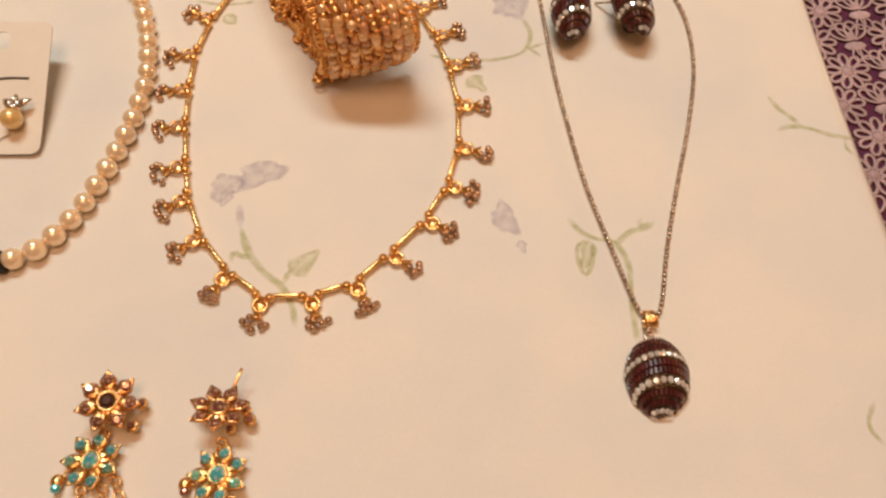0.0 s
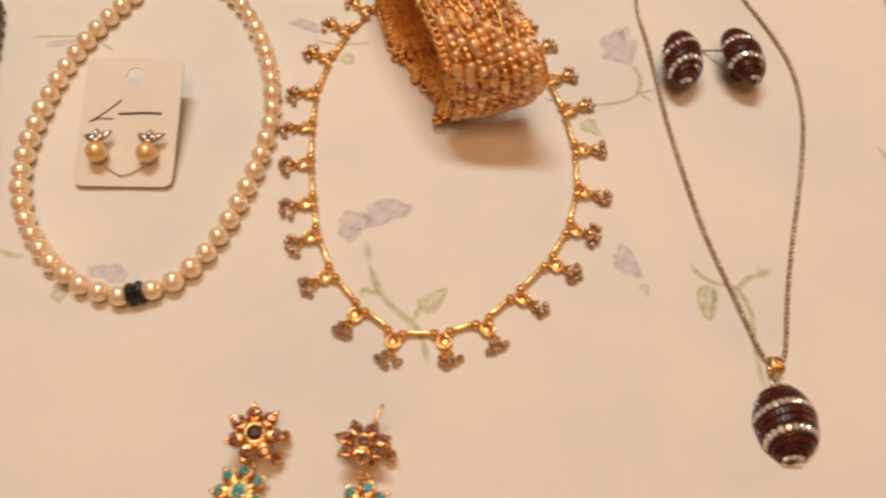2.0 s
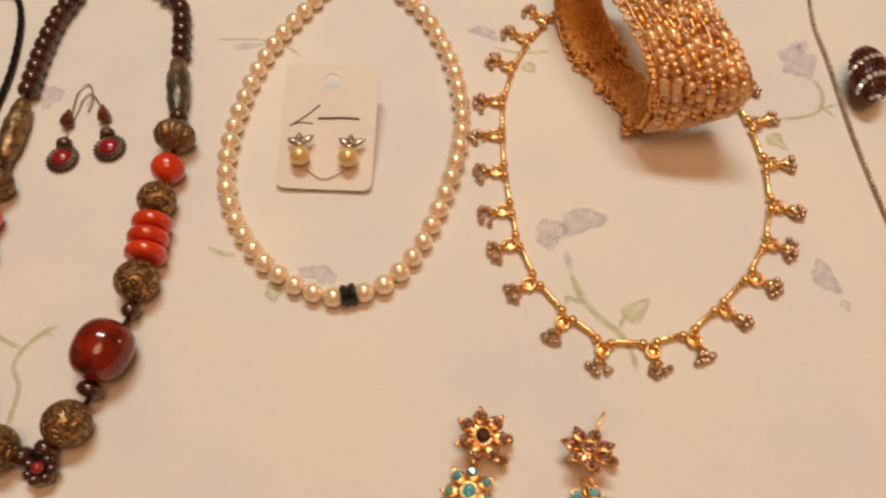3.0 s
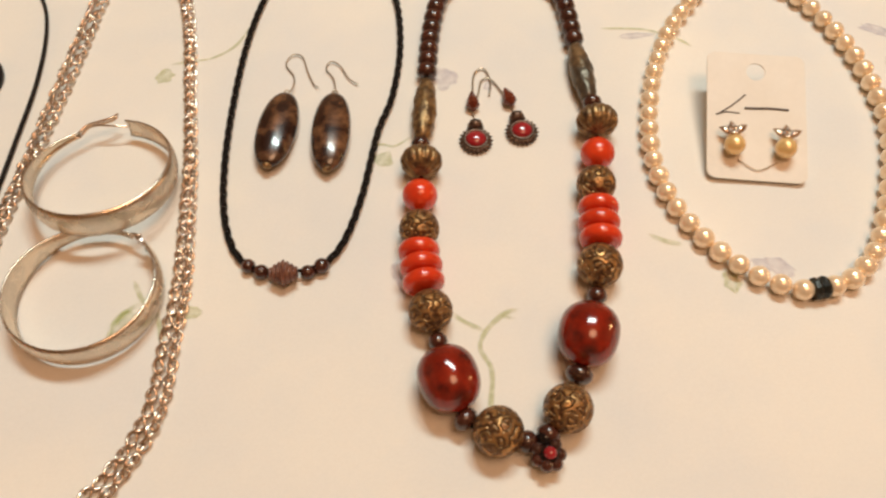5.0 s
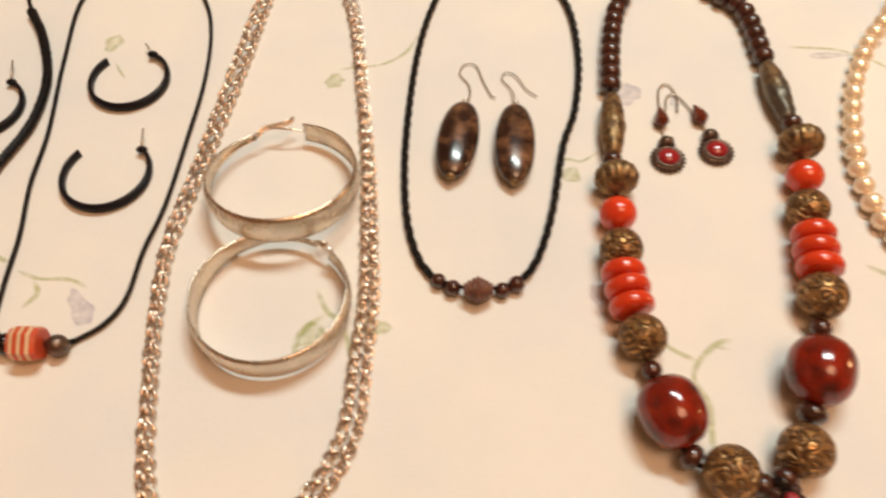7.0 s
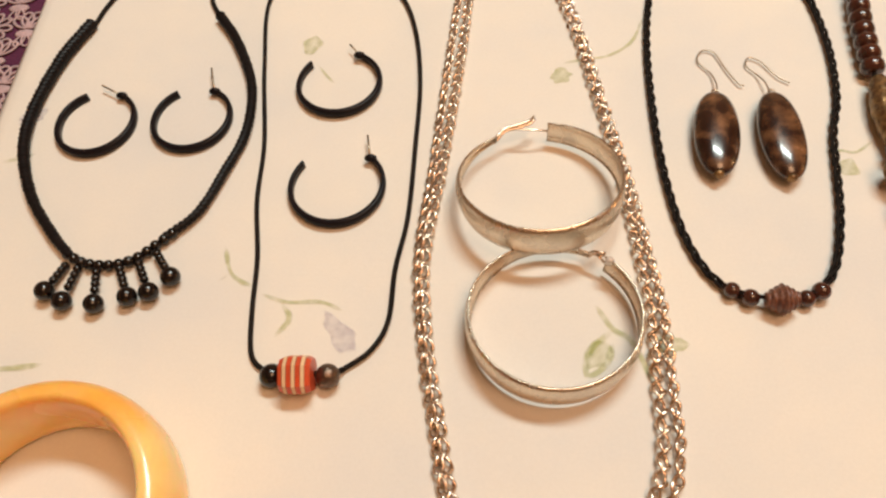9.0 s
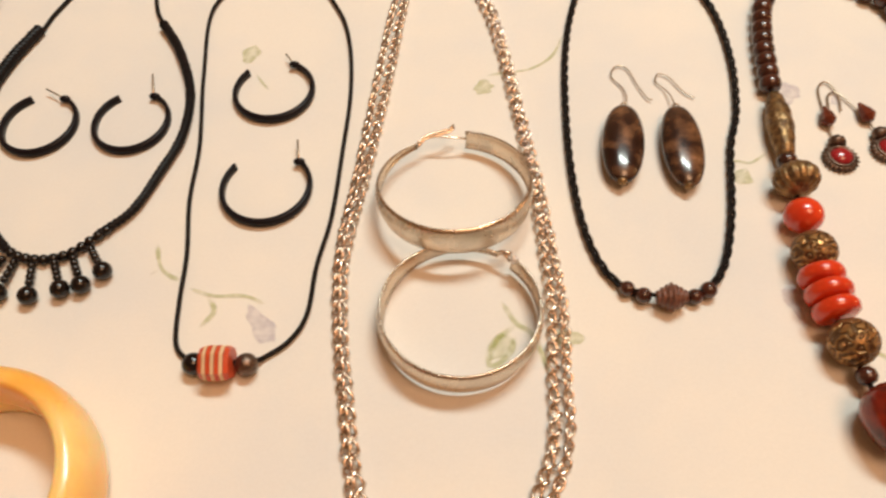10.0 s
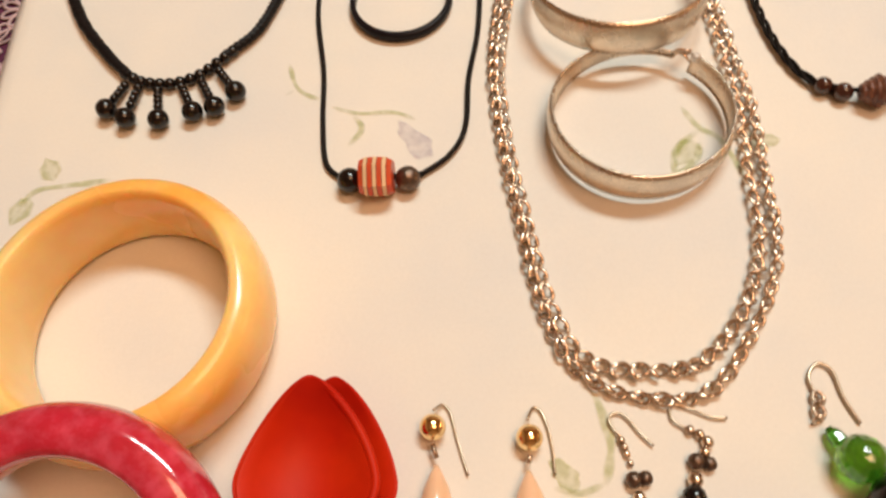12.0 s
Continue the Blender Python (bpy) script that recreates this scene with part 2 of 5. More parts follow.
PINK_RESIN = material("mottled_raspberry_resin", (0.53, 0.020, 0.045), 0.14, vary=0.2, grain=120, coat=0.8, second=(0.62, 0.060, 0.105), second_scale=230,
                      second_cut=0.52, spread=0.13, sub=0.1)
RED_PLASTIC = material("bright_red_plastic", (0.52, 0.020, 0.0008), 0.5, vary=0.06, grain=200, coat=0.0, second=(0.45, 0.010, 0.001), second_scale=30)
STRIPE_RED = material("orange_red_lacquer", (0.62, 0.085, 0.03), 0.35, vary=0.15)
STRIPE_CREAM = material("cream_lacquer", (0.80, 0.56, 0.34), 0.35, vary=0.1)
RUST_BEAD = material("rust_brown_carved_bead", (0.26, 0.105, 0.06), 0.32, vary=0.4, grain=500, bump=0.8, bump_scale=700, second=(0.09, 0.035, 0.025), second_scale=500)
GREEN_GLASS = material("green_glass", (0.36, 0.86, 0.07), 0.05, vary=0.3, grain=300, coat=0.6, glass=0.9, second=(0.14, 0.56, 0.05), second_scale=120)
for dark in (BLACK_CORD, BLACK_ENAMEL, MATTE_JET, RED_PLASTIC):
    dark.node_tree.nodes["Principled BSDF"].inputs["Specular IOR Level"].default_value = 0.16
DROP_PEARL = material("blush_drop_pearl", (0.86, 0.56, 0.36), 0.2, vary=0.06, coat=0.5, sub=0.1)


# ---- mesh helpers ----
class Shape:
    """Vertices and faces gathered into one mesh."""

    def __init__(self):
        self.v, self.f, self.uv = [], [], {}

    def add(self, verts, faces, m=None):
        k = len(self.v)
        self.v += [tuple(m @ Vector(p)) if m else tuple(p) for p in verts]
        self.f += [tuple(k + i for i in face) for face in faces]
        return self

    def ball(self, centre=(0, 0, 0), r=1.0, seg=16, rings=10, scale=(1, 1, 1), m=None, wobble=None):
        verts, faces = [], []
        for i in range(rings + 1):
            a = math.pi * i / rings
            for j in range(seg):
                b = 2 * math.pi * j / seg
                k = r * (wobble(a, b) if wobble else 1.0)
                verts.append((centre[0] + k * scale[0] * math.sin(a) * math.cos(b), centre[1] + k * scale[1] * math.sin(a) * math.sin(b),
                              centre[2] + k * scale[2] * math.cos(a)))
        for i in range(rings):
            for j in range(seg):
                a, b = i * seg + j, i * seg + (j + 1) % seg
                if i == 0:
                    faces.append((a, a + seg, b + seg))
                elif i == rings - 1:
                    faces.append((a, a + seg, b))
                else:
                    faces.append((a, a + seg, b + seg, b))
        return self.add(verts, faces, m)

    def lathe(self, profile, seg=20, m=None, shape=None):
        """profile: rows of (height, radius) along local z. shape(angle, height) multiplies the radius."""
        verts, faces = [], []
        for h, r in profile:
            for j in range(seg):
                b = 2 * math.pi * j / seg
                k = r * (shape(b, h) if shape else 1.0)
                verts.append((k * math.cos(b), k * math.sin(b), h))
        for i in range(len(profile) - 1):
            for j in range(seg):
                a, b = i * seg + j, i * seg + (j + 1) % seg
                faces.append((a, b, b + seg, a + seg))
        faces.append(tuple(range(seg - 1, -1, -1)))
        last = (len(profile) - 1) * seg
        faces.append(tuple(range(last, last + seg)))
        return self.add(verts, faces, m)

    def sweep(self, pts, r, sides=8, closed=False, m=None, flat=1.0, up=(0, 0, 1)):
        """A tube along points; r is a number or one for each point; flat squeezes it along up."""
        pts = [Vector(p) for p in pts]
        n = len(pts)
        verts, faces = [], []
        for i, p in enumerate(pts):
            before = pts[i - 1] if i or closed else p
            after = pts[(i + 1) % n] if i < n - 1 or closed else p
            way = (after - before).normalized()
            side = way.cross(Vector(up))
            if side.length < 1e-4:
                side = way.cross(Vector((1, 0, 0)))
            side.normalize()
            top = side.cross(way)
            k = r[i] if hasattr(r, "__len__") else r
            for j in range(sides):
                a = 2 * math.pi * j / sides
                verts.append(p + side * (k * math.cos(a)) + top * (k * flat * math.sin(a)))
        for i in range(n if closed else n - 1):
            for j in range(sides):
                a, b = i * sides + j, i * sides + (j + 1) % sides
                c, d = ((i + 1) % n) * sides + j, ((i + 1) % n) * sides + (j + 1) % sides
                faces.append((a, b, d, c))
        if not closed:
            faces.append(tuple(range(sides - 1, -1, -1)))
            faces.append(tuple(range((n - 1) * sides, n * sides)))
        return self.add(verts, faces, m)

    def ring(self, big, small, seg=24, sides=8, m=None, stretch=1.0):
        return self.sweep([(big * math.cos(2 * math.pi * i / seg), big * stretch * math.sin(2 * math.pi * i / seg), 0) for i in range(seg)],
                          small, sides, True, m)

    def mesh(self, name, mat, smooth=True):
        me = bpy.data.meshes.new(name)
        me.from_pydata([tuple(p) for p in self.v], [], self.f)
        me.materials.append(mat)
        if smooth:
            me.shade_smooth()
        me.update()
        return me


def part(name, shape, mat, parent, label="", m=None, smooth=True):
    """Links a Shape, or a mesh already made, as one object under a thing or a part."""
    me = shape.mesh(name, mat, smooth) if isinstance(shape, Shape) else shape
    ob = new(name, me)
    ob.parent = parent
    if m is not None:
        ob.matrix_basis = m
    if label:
        ob["label"] = label
    return ob


def thing(name, label, category, place=(0, 0, 0), group="", turn=0.0):
    ob = new(name)
    ob.matrix_basis = pose(*place, 0, 0, turn)
    ob.empty_display_size = 0.01
    return tagged(ob, label, category, group)


class Line:
    """A smooth curve through a few places, walked by length."""

    def __init__(self, places, closed=False, z=0.0, steps=14):
        p = [Vector((q[0], q[1], q[2] if len(q) > 2 else z)) for q in places]
        n = len(p)
        self.p = []
        for i in range(n if closed else n - 1):
            a = p[i - 1] if i or closed else p[0] * 2 - p[1]
            b, c = p[i], p[(i + 1) % n]
            d = p[(i + 2) % n] if closed or i + 2 < n else c * 2 - b
            for k in range(steps):
                t = k / steps
                self.p.append(0.5 * ((2 * b) + (c - a) * t + (2 * a - 5 * b + 4 * c - d) * t * t + (3 * b - a - 3 * c + d) * t ** 3))
        self.p.append(p[0] if closed else p[-1])
        self.s = [0.0]
        for a, b in zip(self.p, self.p[1:]):
            self.s.append(self.s[-1] + (b - a).length)
        self.total = self.s[-1]

    def at(self, s):
        s = min(max(s, 0.0), self.total)
        i = min(int(np.searchsorted(self.s, s, side="right")) - 1, len(self.p) - 2)
        a, b = self.p[i], self.p[i + 1]
        return a + (b - a) * ((s - self.s[i]) / max(self.s[i + 1] - self.s[i], 1e-9)), (b - a).normalized()

    def run(self, step, start=0.0, end=None):
        end = self.total if end is None else end
        n = max(2, round((end - start) / step) + 1)
        return [self.at(start + (end - start) * i / (n - 1)) for i in range(n)]

    def near(self, x, y):
        return self.s[min(range(len(self.p)), key=lambda i: (self.p[i].x - x) ** 2 + (self.p[i].y - y) ** 2)]


def along(p, way, spin=0.0):
    """A pose at p with local z along way."""
    q = Vector(way).to_track_quat("Z", "Y").to_matrix().to_4x4()
    return Matrix.Translation(p) @ q @ Matrix.Rotation(spin, 4, "Z")


# ---- setting: room, bed, cloths ----
def slab(name, lo, hi, mat):
    s = Shape()
    x0, y0, z0, x1, y1, z1 = *lo, *hi
    s.add([(x0, y0, z0), (x1, y0, z0), (x1, y1, z0), (x0, y1, z0), (x0, y0, z1), (x1, y0, z1), (x1, y1, z1), (x0, y1, z1)],
          [(0, 3, 2, 1), (4, 5, 6, 7), (0, 1, 5, 4), (1, 2, 6, 5), (2, 3, 7, 6), (3, 0, 4, 7)])
    return new(name, s.mesh(name, mat, False))


tagged(slab("floor", (-2.0, -2.2, -0.62), (2.4, 2.0, -0.52), BOARDS), "dark wooden bedroom floor", "floor", kind="structure")
tagged(slab("ceiling", (-2.0, -2.2, 1.95), (2.4, 2.0, 2.05), PLASTER), "plain pale plaster ceiling", "ceiling", kind="structure")
for wall_name, lo, hi in (("wall_north", (-2.0, 2.0, -0.52), (2.4, 2.1, 1.95)), ("wall_south", (-2.0, -2.3, -0.52), (2.4, -2.2, 1.95)),
                          ("wall_east", (2.4, -2.3, -0.52), (2.5, 2.1, 1.95)), ("wall_west", (-2.1, -2.3, -0.52), (-2.0, 2.1, 1.95))):
    tagged(slab(wall_name, lo, hi, PLASTER), "plain warm plaster bedroom wall", "wall", kind="structure")


def ripple(x, y):
    """Height of the soft unevenness of the laid cloth."""
    return 0.0007 * noise.noise((x * 9, y * 9, 0.3)) + 0.0003 * noise.noise((x * 31, y * 31, 4.0))


def bed_cover():
    s = Shape()
    nx, ny = 70, 70
    for j in range(ny + 1):
        for i in range(nx + 1):
            x, y = -0.95 + 2.0 * i / nx, -1.0 + 1.75 * j / ny
            out = max(-0.85 - x, x - 0.95, -0.9 - y, y - 0.65, 0) / 0.1
            s.v.append((x, y, -0.0045 + 0.0012 * noise.noise((x * 5, y * 5, 9)) - 0.5 * out ** 2))
    for j in range(ny):
        for i in range(nx):
            a = j * (nx + 1) + i
            s.f.append((a, a + 1, a + nx + 2, a + nx + 1))
    ob = new("bed_cover", s.mesh("bed_cover", PURPLE))
    return tagged(ob, "dark purple bedspread with pale block-printed flowers", "bedspread", kind="structure")


COVER = bed_cover()


def cloth_half(y):
    """Left and right edges of the white cloth at depth y."""
    return -0.4085 - 0.046 * y, 0.4185 + 0.085 * y


BACK = 0.3405


def white_cloth():
    s = Shape()
    nx, ny = 210, 170
    for j in range(ny + 1):
        y = -0.42 + (BACK + 0.42) * j / ny
        lo, hi = cloth_half(y)
        for i in range(nx + 1):
            x = lo + (hi - lo) * i / nx
            edge = min(x - lo, hi - x, BACK - y)
            drop = 0.0028 * max(0.0, 1 - edge / 0.004) ** 2
            far = min(1.0, max(0.0, (-0.06 - x) / 0.15))
            wave = 0.0045 * far * far * (3 - 2 * far) * max(0.0, (y - 0.25) / 0.09) + (0.0009 * math.sin(x * 17 + 1) if j == ny else 0.0)
            side = 0.0012 * math.sin(y * 21) if i in (0, nx) else 0.0
            s.v.append((x + side, y + wave, ripple(x, y) - drop))
    for j in range(ny):
        for i in range(nx):
            a = j * (nx + 1) + i
            s.f.append((a, a + 1, a + nx + 2, a + nx + 1))
    ob = new("white_cloth", s.mesh("white_cloth", COTTON))
    thick = ob.modifiers.new("thickness", "SOLIDIFY")
    thick.thickness, thick.offset = 0.0012, -1
    return tagged(ob, "white cotton cloth with faded mauve and green flower print", "tablecloth", kind="structure")


CLOTH = white_cloth()


# dyed flower print, laid on the cloth
class Dye:
    def __init__(self, name, mat):
        self.v, self.f, self.edge, self.name, self.mat = [], [], [], name, mat

    def put(self, x, y, e):
        self.v.append((x, y, ripple(x, y) + 0.00022))
        self.edge.append(e)
        return len(self.v) - 1

    def stroke(self, places, width):
        line = Line(places)
        rows = []
        run = line.run(0.0015)
        for i, (p, way) in enumerate(run):
            end = min(i, len(run) - 1 - i) / 3
            side = Vector((-way.y, way.x, 0)) * 1.5 * width * (0.85 + 0.35 * noise.noise(p * 150)) * min(1, 0.4 + end)
            rows.append([self.put(*(p + side * k).xy, e * min(1, end)) for k, e in ((-1, 0), (-0.4, 1), (0.4, 1), (1, 0))])
        for a, b in zip(rows, rows[1:]):
            for k in range(3):
                self.f.append((a[k], a[k + 1], b[k + 1], b[k]))

    def petal(self, x, y, length, width, angle):
        c, s_ = math.cos(radians(angle)), math.sin(radians(angle))
        rows = []
        for i in range(9):
            u = i / 8
            w = 1.45 * width * math.sin(math.pi * u ** 0.8) * (1.08 - 0.3 * u) * (0.9 + 0.5 * noise.noise((x * 300 + u * 4, y * 300, angle)))
            rows.append([self.put(x + c * length * u - s_ * w * k, y + s_ * length * u + c * w * k, e * (0 if i in (0, 8) else 1))
                         for k, e in ((-1, 0), (-0.66, 1.0), (0, 0.42), (0.66, 1.0), (1, 0))])
        for a, b in zip(rows, rows[1:]):
            for k in range(4):
                self.f.append((a[k], a[k + 1], b[k + 1], b[k]))

    def blot(self, x, y, rx, ry, turn, lobes, seed):
        """A ragged flower head: a lobed patch of dye with a soft border."""
        n = 40
        c, s_ = math.cos(radians(turn)), math.sin(radians(turn))
        rings = []
        for k, e in ((0.02, 0.9), (0.45, 0.7), (0.84, 1.0), (1.0, 0.0)):
            row = []
            for i in range(n):
                a = 2 * math.pi * i / n
                r = k * (0.80 + 0.16 * math.cos(lobes * a + seed) + 0.26 * noise.noise((math.cos(a) * 2, math.sin(a) * 2, seed)))
                u, w = rx * r * math.cos(a), ry * r * math.sin(a)
                row.append(self.put(x + c * u - s_ * w, y + s_ * u + c * w, e))
            rings.append(row)
        for a, b in zip(rings, rings[1:]):
            for i in range(n):
                self.f.append((a[i], a[(i + 1) % n], b[(i + 1) % n], b[i]))

    def link(self):
        me = bpy.data.meshes.new(self.name)
        me.from_pydata(self.v, [], self.f)
        me.materials.append(self.mat)
        layer = me.uv_layers.new(name="UVMap")
        for loop in me.loops:
            layer.data[loop.index].uv = (0.5, self.edge[loop.vertex_index])
        ob = new(self.name, me)
        ob.parent = CLOTH
        tagged(ob, kind="stuff")
        return ob


LEAVES, BLOOMS = Dye("green_print", GREEN_DYE), Dye("mauve_print", MAUVE_DYE)


def bloom(x, y, size, turn):
    BLOOMS.blot(x, y, size, size * 0.8, turn, 5, turn)


def sprig(x, y, turn, size=1.0):
    """A curved stem with a side twig, two leaves and a bloom at the end."""
    c, s_ = math.cos(radians(turn)), math.sin(radians(turn))

    def at(u, v):
        return x + size * (c * u - s_ * v), y + size * (s_ * u + c * v)

    LEAVES.stroke([at(0, 0), at(0.012, 0.003), at(0.026, 0.001), at(0.040, 0.006)], 0.0013 * size)
    LEAVES.stroke([at(0.016, 0.003), at(0.022, 0.010), at(0.025, 0.017)], 0.0009 * size)
    LEAVES.petal(*at(0.018, 0.002), 0.013 * size, 0.0032 * size, turn - 48)
    LEAVES.petal(*at(0.025, 0.016), 0.011 * size, 0.0030 * size, turn + 50)
    bloom(*at(0.050, 0.010), 0.0085 * size, turn)


def strew_prints():
    # sprig inside the gold necklace
    LEAVES.stroke([(0.2012, 0.1195), (0.2000, 0.1290), (0.1968, 0.1365), (0.1890, 0.1450), (0.1840, 0.1540), (0.1812, 0.1650)], 0.0013)
    LEAVES.stroke([(0.1862, 0.1505), (0.1810, 0.1520), (0.1786, 0.1540), (0.1775, 0.1490)], 0.0012)
    LEAVES.stroke([(0.1968, 0.1372), (0.1990, 0.1420), (0.2020, 0.1440)], 0.0011)
    LEAVES.petal(0.1995, 0.1415, 0.0155, 0.0038, 38)
    BLOOMS.stroke([(0.1812, 0.1640), (0.1808, 0.1760)], 0.0014)
    BLOOMS.blot(0.1895, 0.1880, 0.0135, 0.0078, 12, 3, 1.0)
    BLOOMS.blot(0.1755, 0.1840, 0.0095, 0.0075, 35, 3, 2.0)
    BLOOMS.petal(0.1775, 0.1830, 0.0100, 0.0026, 245)
    # sprig between the gold necklace and the pendant
    LEAVES.stroke([(0.2630, 0.2425), (0.2720, 0.2385), (0.2810, 0.2368), (0.2940, 0.2362), (0.3050, 0.2395), (0.3095, 0.2490), (0.3075, 0.2590)], 0.0010)
    LEAVES.stroke([(0.3055, 0.2425), (0.3090, 0.2390), (0.3125, 0.2345)], 0.0009)
    LEAVES.stroke([(0.3062, 0.2400), (0.3120, 0.2420), (0.3160, 0.2425)], 0.0008)
    LEAVES.petal(0.2785, 0.2285, 0.0125, 0.0036, -55)
    BLOOMS.blot(0.3035, 0.2690, 0.0135, 0.0115, 75, 5, 0.4)
    BLOOMS.petal(0.3060, 0.2740, 0.0100, 0.0028, 60)
    # sprig beside the pendant
    LEAVES.stroke([(0.3222, 0.0990), (0.3240, 0.1160), (0.3262, 0.1300), (0.3232, 0.1400), (0.3160, 0.1432), (0.3110, 0.1470), (0.3075, 0.1535)], 0.0011)
    LEAVES.stroke([(0.3225, 0.1390), (0.3300, 0.1442), (0.3345, 0.1450), (0.3410, 0.1475)], 0.0013)
    LEAVES.stroke([(0.3330, 0.1450), (0.3362, 0.1500)], 0.0010)
    LEAVES.stroke([(0.3150, 0.1428), (0.3092, 0.1410), (0.3078, 0.1350), (0.3092, 0.1282), (0.3130, 0.1330), (0.3148, 0.1420)], 0.0009)
    LEAVES.petal(0.3145, 0.1425, 0.0140, 0.0030, 245)
    BLOOMS.blot(0.2832, 0.1560, 0.0062, 0.0100, 12, 3, 3.0)
    BLOOMS.petal(0.2872, 0.1460, 0.0070, 0.0016, -80)
    # sprigs near the edge by the pendant
    LEAVES.stroke([(0.4030, 0.2025), (0.4055, 0.1950), (0.4085, 0.1905), (0.4125, 0.1840)], 0.0011)
    LEAVES.stroke([(0.4010, 0.1835), (0.4070, 0.1850), (0.4140, 0.1835), (0.4220, 0.1790), (0.4330, 0.1748)], 0.0011)
    LEAVES.stroke([(0.4280, 0.1770), (0.4265, 0.1720), (0.4285, 0.1670)], 0.0007)
    LEAVES.stroke([(0.3960, 0.0530), (0.3930, 0.0610), (0.3980, 0.0690)], 0.0008)
    BLOOMS.blot(0.2430, 0.0515, 0.0055, 0.0040, 20, 3, 0.6)
    # sprigs round the pearls, the red beads and the brown ovals
    BLOOMS.blot(0.1570, 0.2970, 0.0110, 0.0042, -28, 3, 1.4)
    LEAVES.stroke([(0.1600, 0.2880), (0.1680, 0.2845), (0.1760, 0.2830), (0.1890, 0.2830)], 0.0008)
    LEAVES.petal(0.1735, 0.2770, 0.0090, 0.0030, -50)
    LEAVES.stroke([(0.0250, 0.3020), (0.0370, 0.3015), (0.0480, 0.3000), (0.0610, 0.2940), (0.0680, 0.2880)], 0.0007)
    BLOOMS.petal(0.0330, 0.2960, 0.0200, 0.0020, 4)
    BLOOMS.blot(0.0790, 0.1700, 0.0105, 0.0050, -20, 3, 2.2)
    LEAVES.petal(0.0602, 0.1690, 0.0115, 0.0036, -85)
    LEAVES.stroke([(0.0310, 0.1860), (0.0370, 0.1825), (0.0450, 0.1802)], 0.0012)
    LEAVES.stroke([(-0.0358, 0.1120), (-0.0345, 0.1280), (-0.0385, 0.1370), (-0.0360, 0.1440), (-0.0290, 0.1510), (-0.0225, 0.1530)], 0.0010)
    LEAVES.stroke([(-0.0362, 0.1440), (-0.0440, 0.1480), (-0.0495, 0.1525)], 0.0010)
    LEAVES.stroke([(-0.0300, 0.1500), (-0.0240, 0.1490)], 0.0008)
    BLOOMS.petal(-0.0700, 0.1760, 0.0160, 0.0032, -80)
    BLOOMS.blot(-0.0500, 0.2720, 0.0075, 0.0090, 30, 3, 0.9)
    BLOOMS.petal(-0.0300, 0.2640, 0.0060, 0.0020, 90)
    LEAVES.stroke([(-0.0840, 0.2330), (-0.0780, 0.2340), (-0.0720, 0.2330), (-0.0640, 0.2385)], 0.0007)
    LEAVES.petal(-0.0790, 0.2220, 0.0100, 0.0033, 60)
    # sprigs inside and beside the silver chain
    LEAVES.blot(-0.1800, 0.2760, 0.0050, 0.0062, 70, 2, 0.5)
    LEAVES.stroke([(-0.1790, 0.2830), (-0.1690, 0.2850), (-0.1590, 0.2870), (-0.1490, 0.2950), (-0.1430, 0.3090)], 0.0007)
    LEAVES.stroke([(-0.1740, 0.1690), (-0.1690, 0.1600), (-0.1630, 0.1550), (-0.1575, 0.1400)], 0.0010)
    LEAVES.stroke([(-0.1690, 0.1590), (-0.1770, 0.1520), (-0.1785, 0.1430), (-0.1720, 0.1470), (-0.1690, 0.1550)], 0.0011)
    LEAVES.petal(-0.1705, 0.1550, 0.0130, 0.0046, 230)
    LEAVES.petal(-0.1560, 0.1540, 0.0120, 0.0034, 0)
    LEAVES.stroke([(-0.2100, 0.0740), (-0.2078, 0.0670), (-0.2060, 0.0580), (-0.2082, 0.0470)], 0.0013)
    LEAVES.blot(-0.2185, 0.0500, 0.0060, 0.0044, -30, 2, 1.2)
    LEAVES.stroke([(-0.2220, 0.0470), (-0.2150, 0.0455), (-0.2080, 0.0480)], 0.0010)
    # sprigs round the striped bead and the black hoops
    LEAVES.petal(-0.2885, 0.2920, 0.0135, 0.0045, 80)
    LEAVES.stroke([(-0.2830, 0.2860), (-0.2790, 0.2800), (-0.2750, 0.2750)], 0.0006)
    LEAVES.stroke([(-0.2910, 0.1740), (-0.2810, 0.1705), (-0.2690, 0.1705), (-0.2610, 0.1670)], 0.0008)
    LEAVES.stroke([(-0.2830, 0.1702), (-0.2795, 0.1640), (-0.2840, 0.1570)], 0.0011)
    BLOOMS.blot(-0.2610, 0.1585, 0.0105, 0.0050, -55, 3, 2.6)
    LEAVES.stroke([(-0.3075, 0.1940), (-0.3040, 0.1835), (-0.2990, 0.1790), (-0.2940, 0.1770)], 0.0009)
    LEAVES.stroke([(-0.3040, 0.1820), (-0.3075, 0.1795)], 0.0008)
    LEAVES.stroke([(-0.3930, 0.1350), (-0.3890, 0.1430), (-0.3800, 0.1450), (-0.3700, 0.1460), (-0.3630, 0.1470)], 0.0011)
    LEAVES.petal(-0.3830, 0.1470, 0.0120, 0.0034, 120)
    LEAVES.petal(-0.3900, 0.1410, 0.0120, 0.0036, 250)
    LEAVES.stroke([(-0.4090, 0.2360), (-0.4020, 0.2375), (-0.3950, 0.2400)], 0.0009)
    BLOOMS.blot(-0.4030, 0.2590, 0.0085, 0.0060, 40, 3, 0.2)
    for k in range(26):
        x, y = random.uniform(-0.38, 0.42), random.uniform(-0.36, 0.035)
        sprig(x, y, random.uniform(0, 360))
    LEAVES.link()
    BLOOMS.link()


strew_prints()


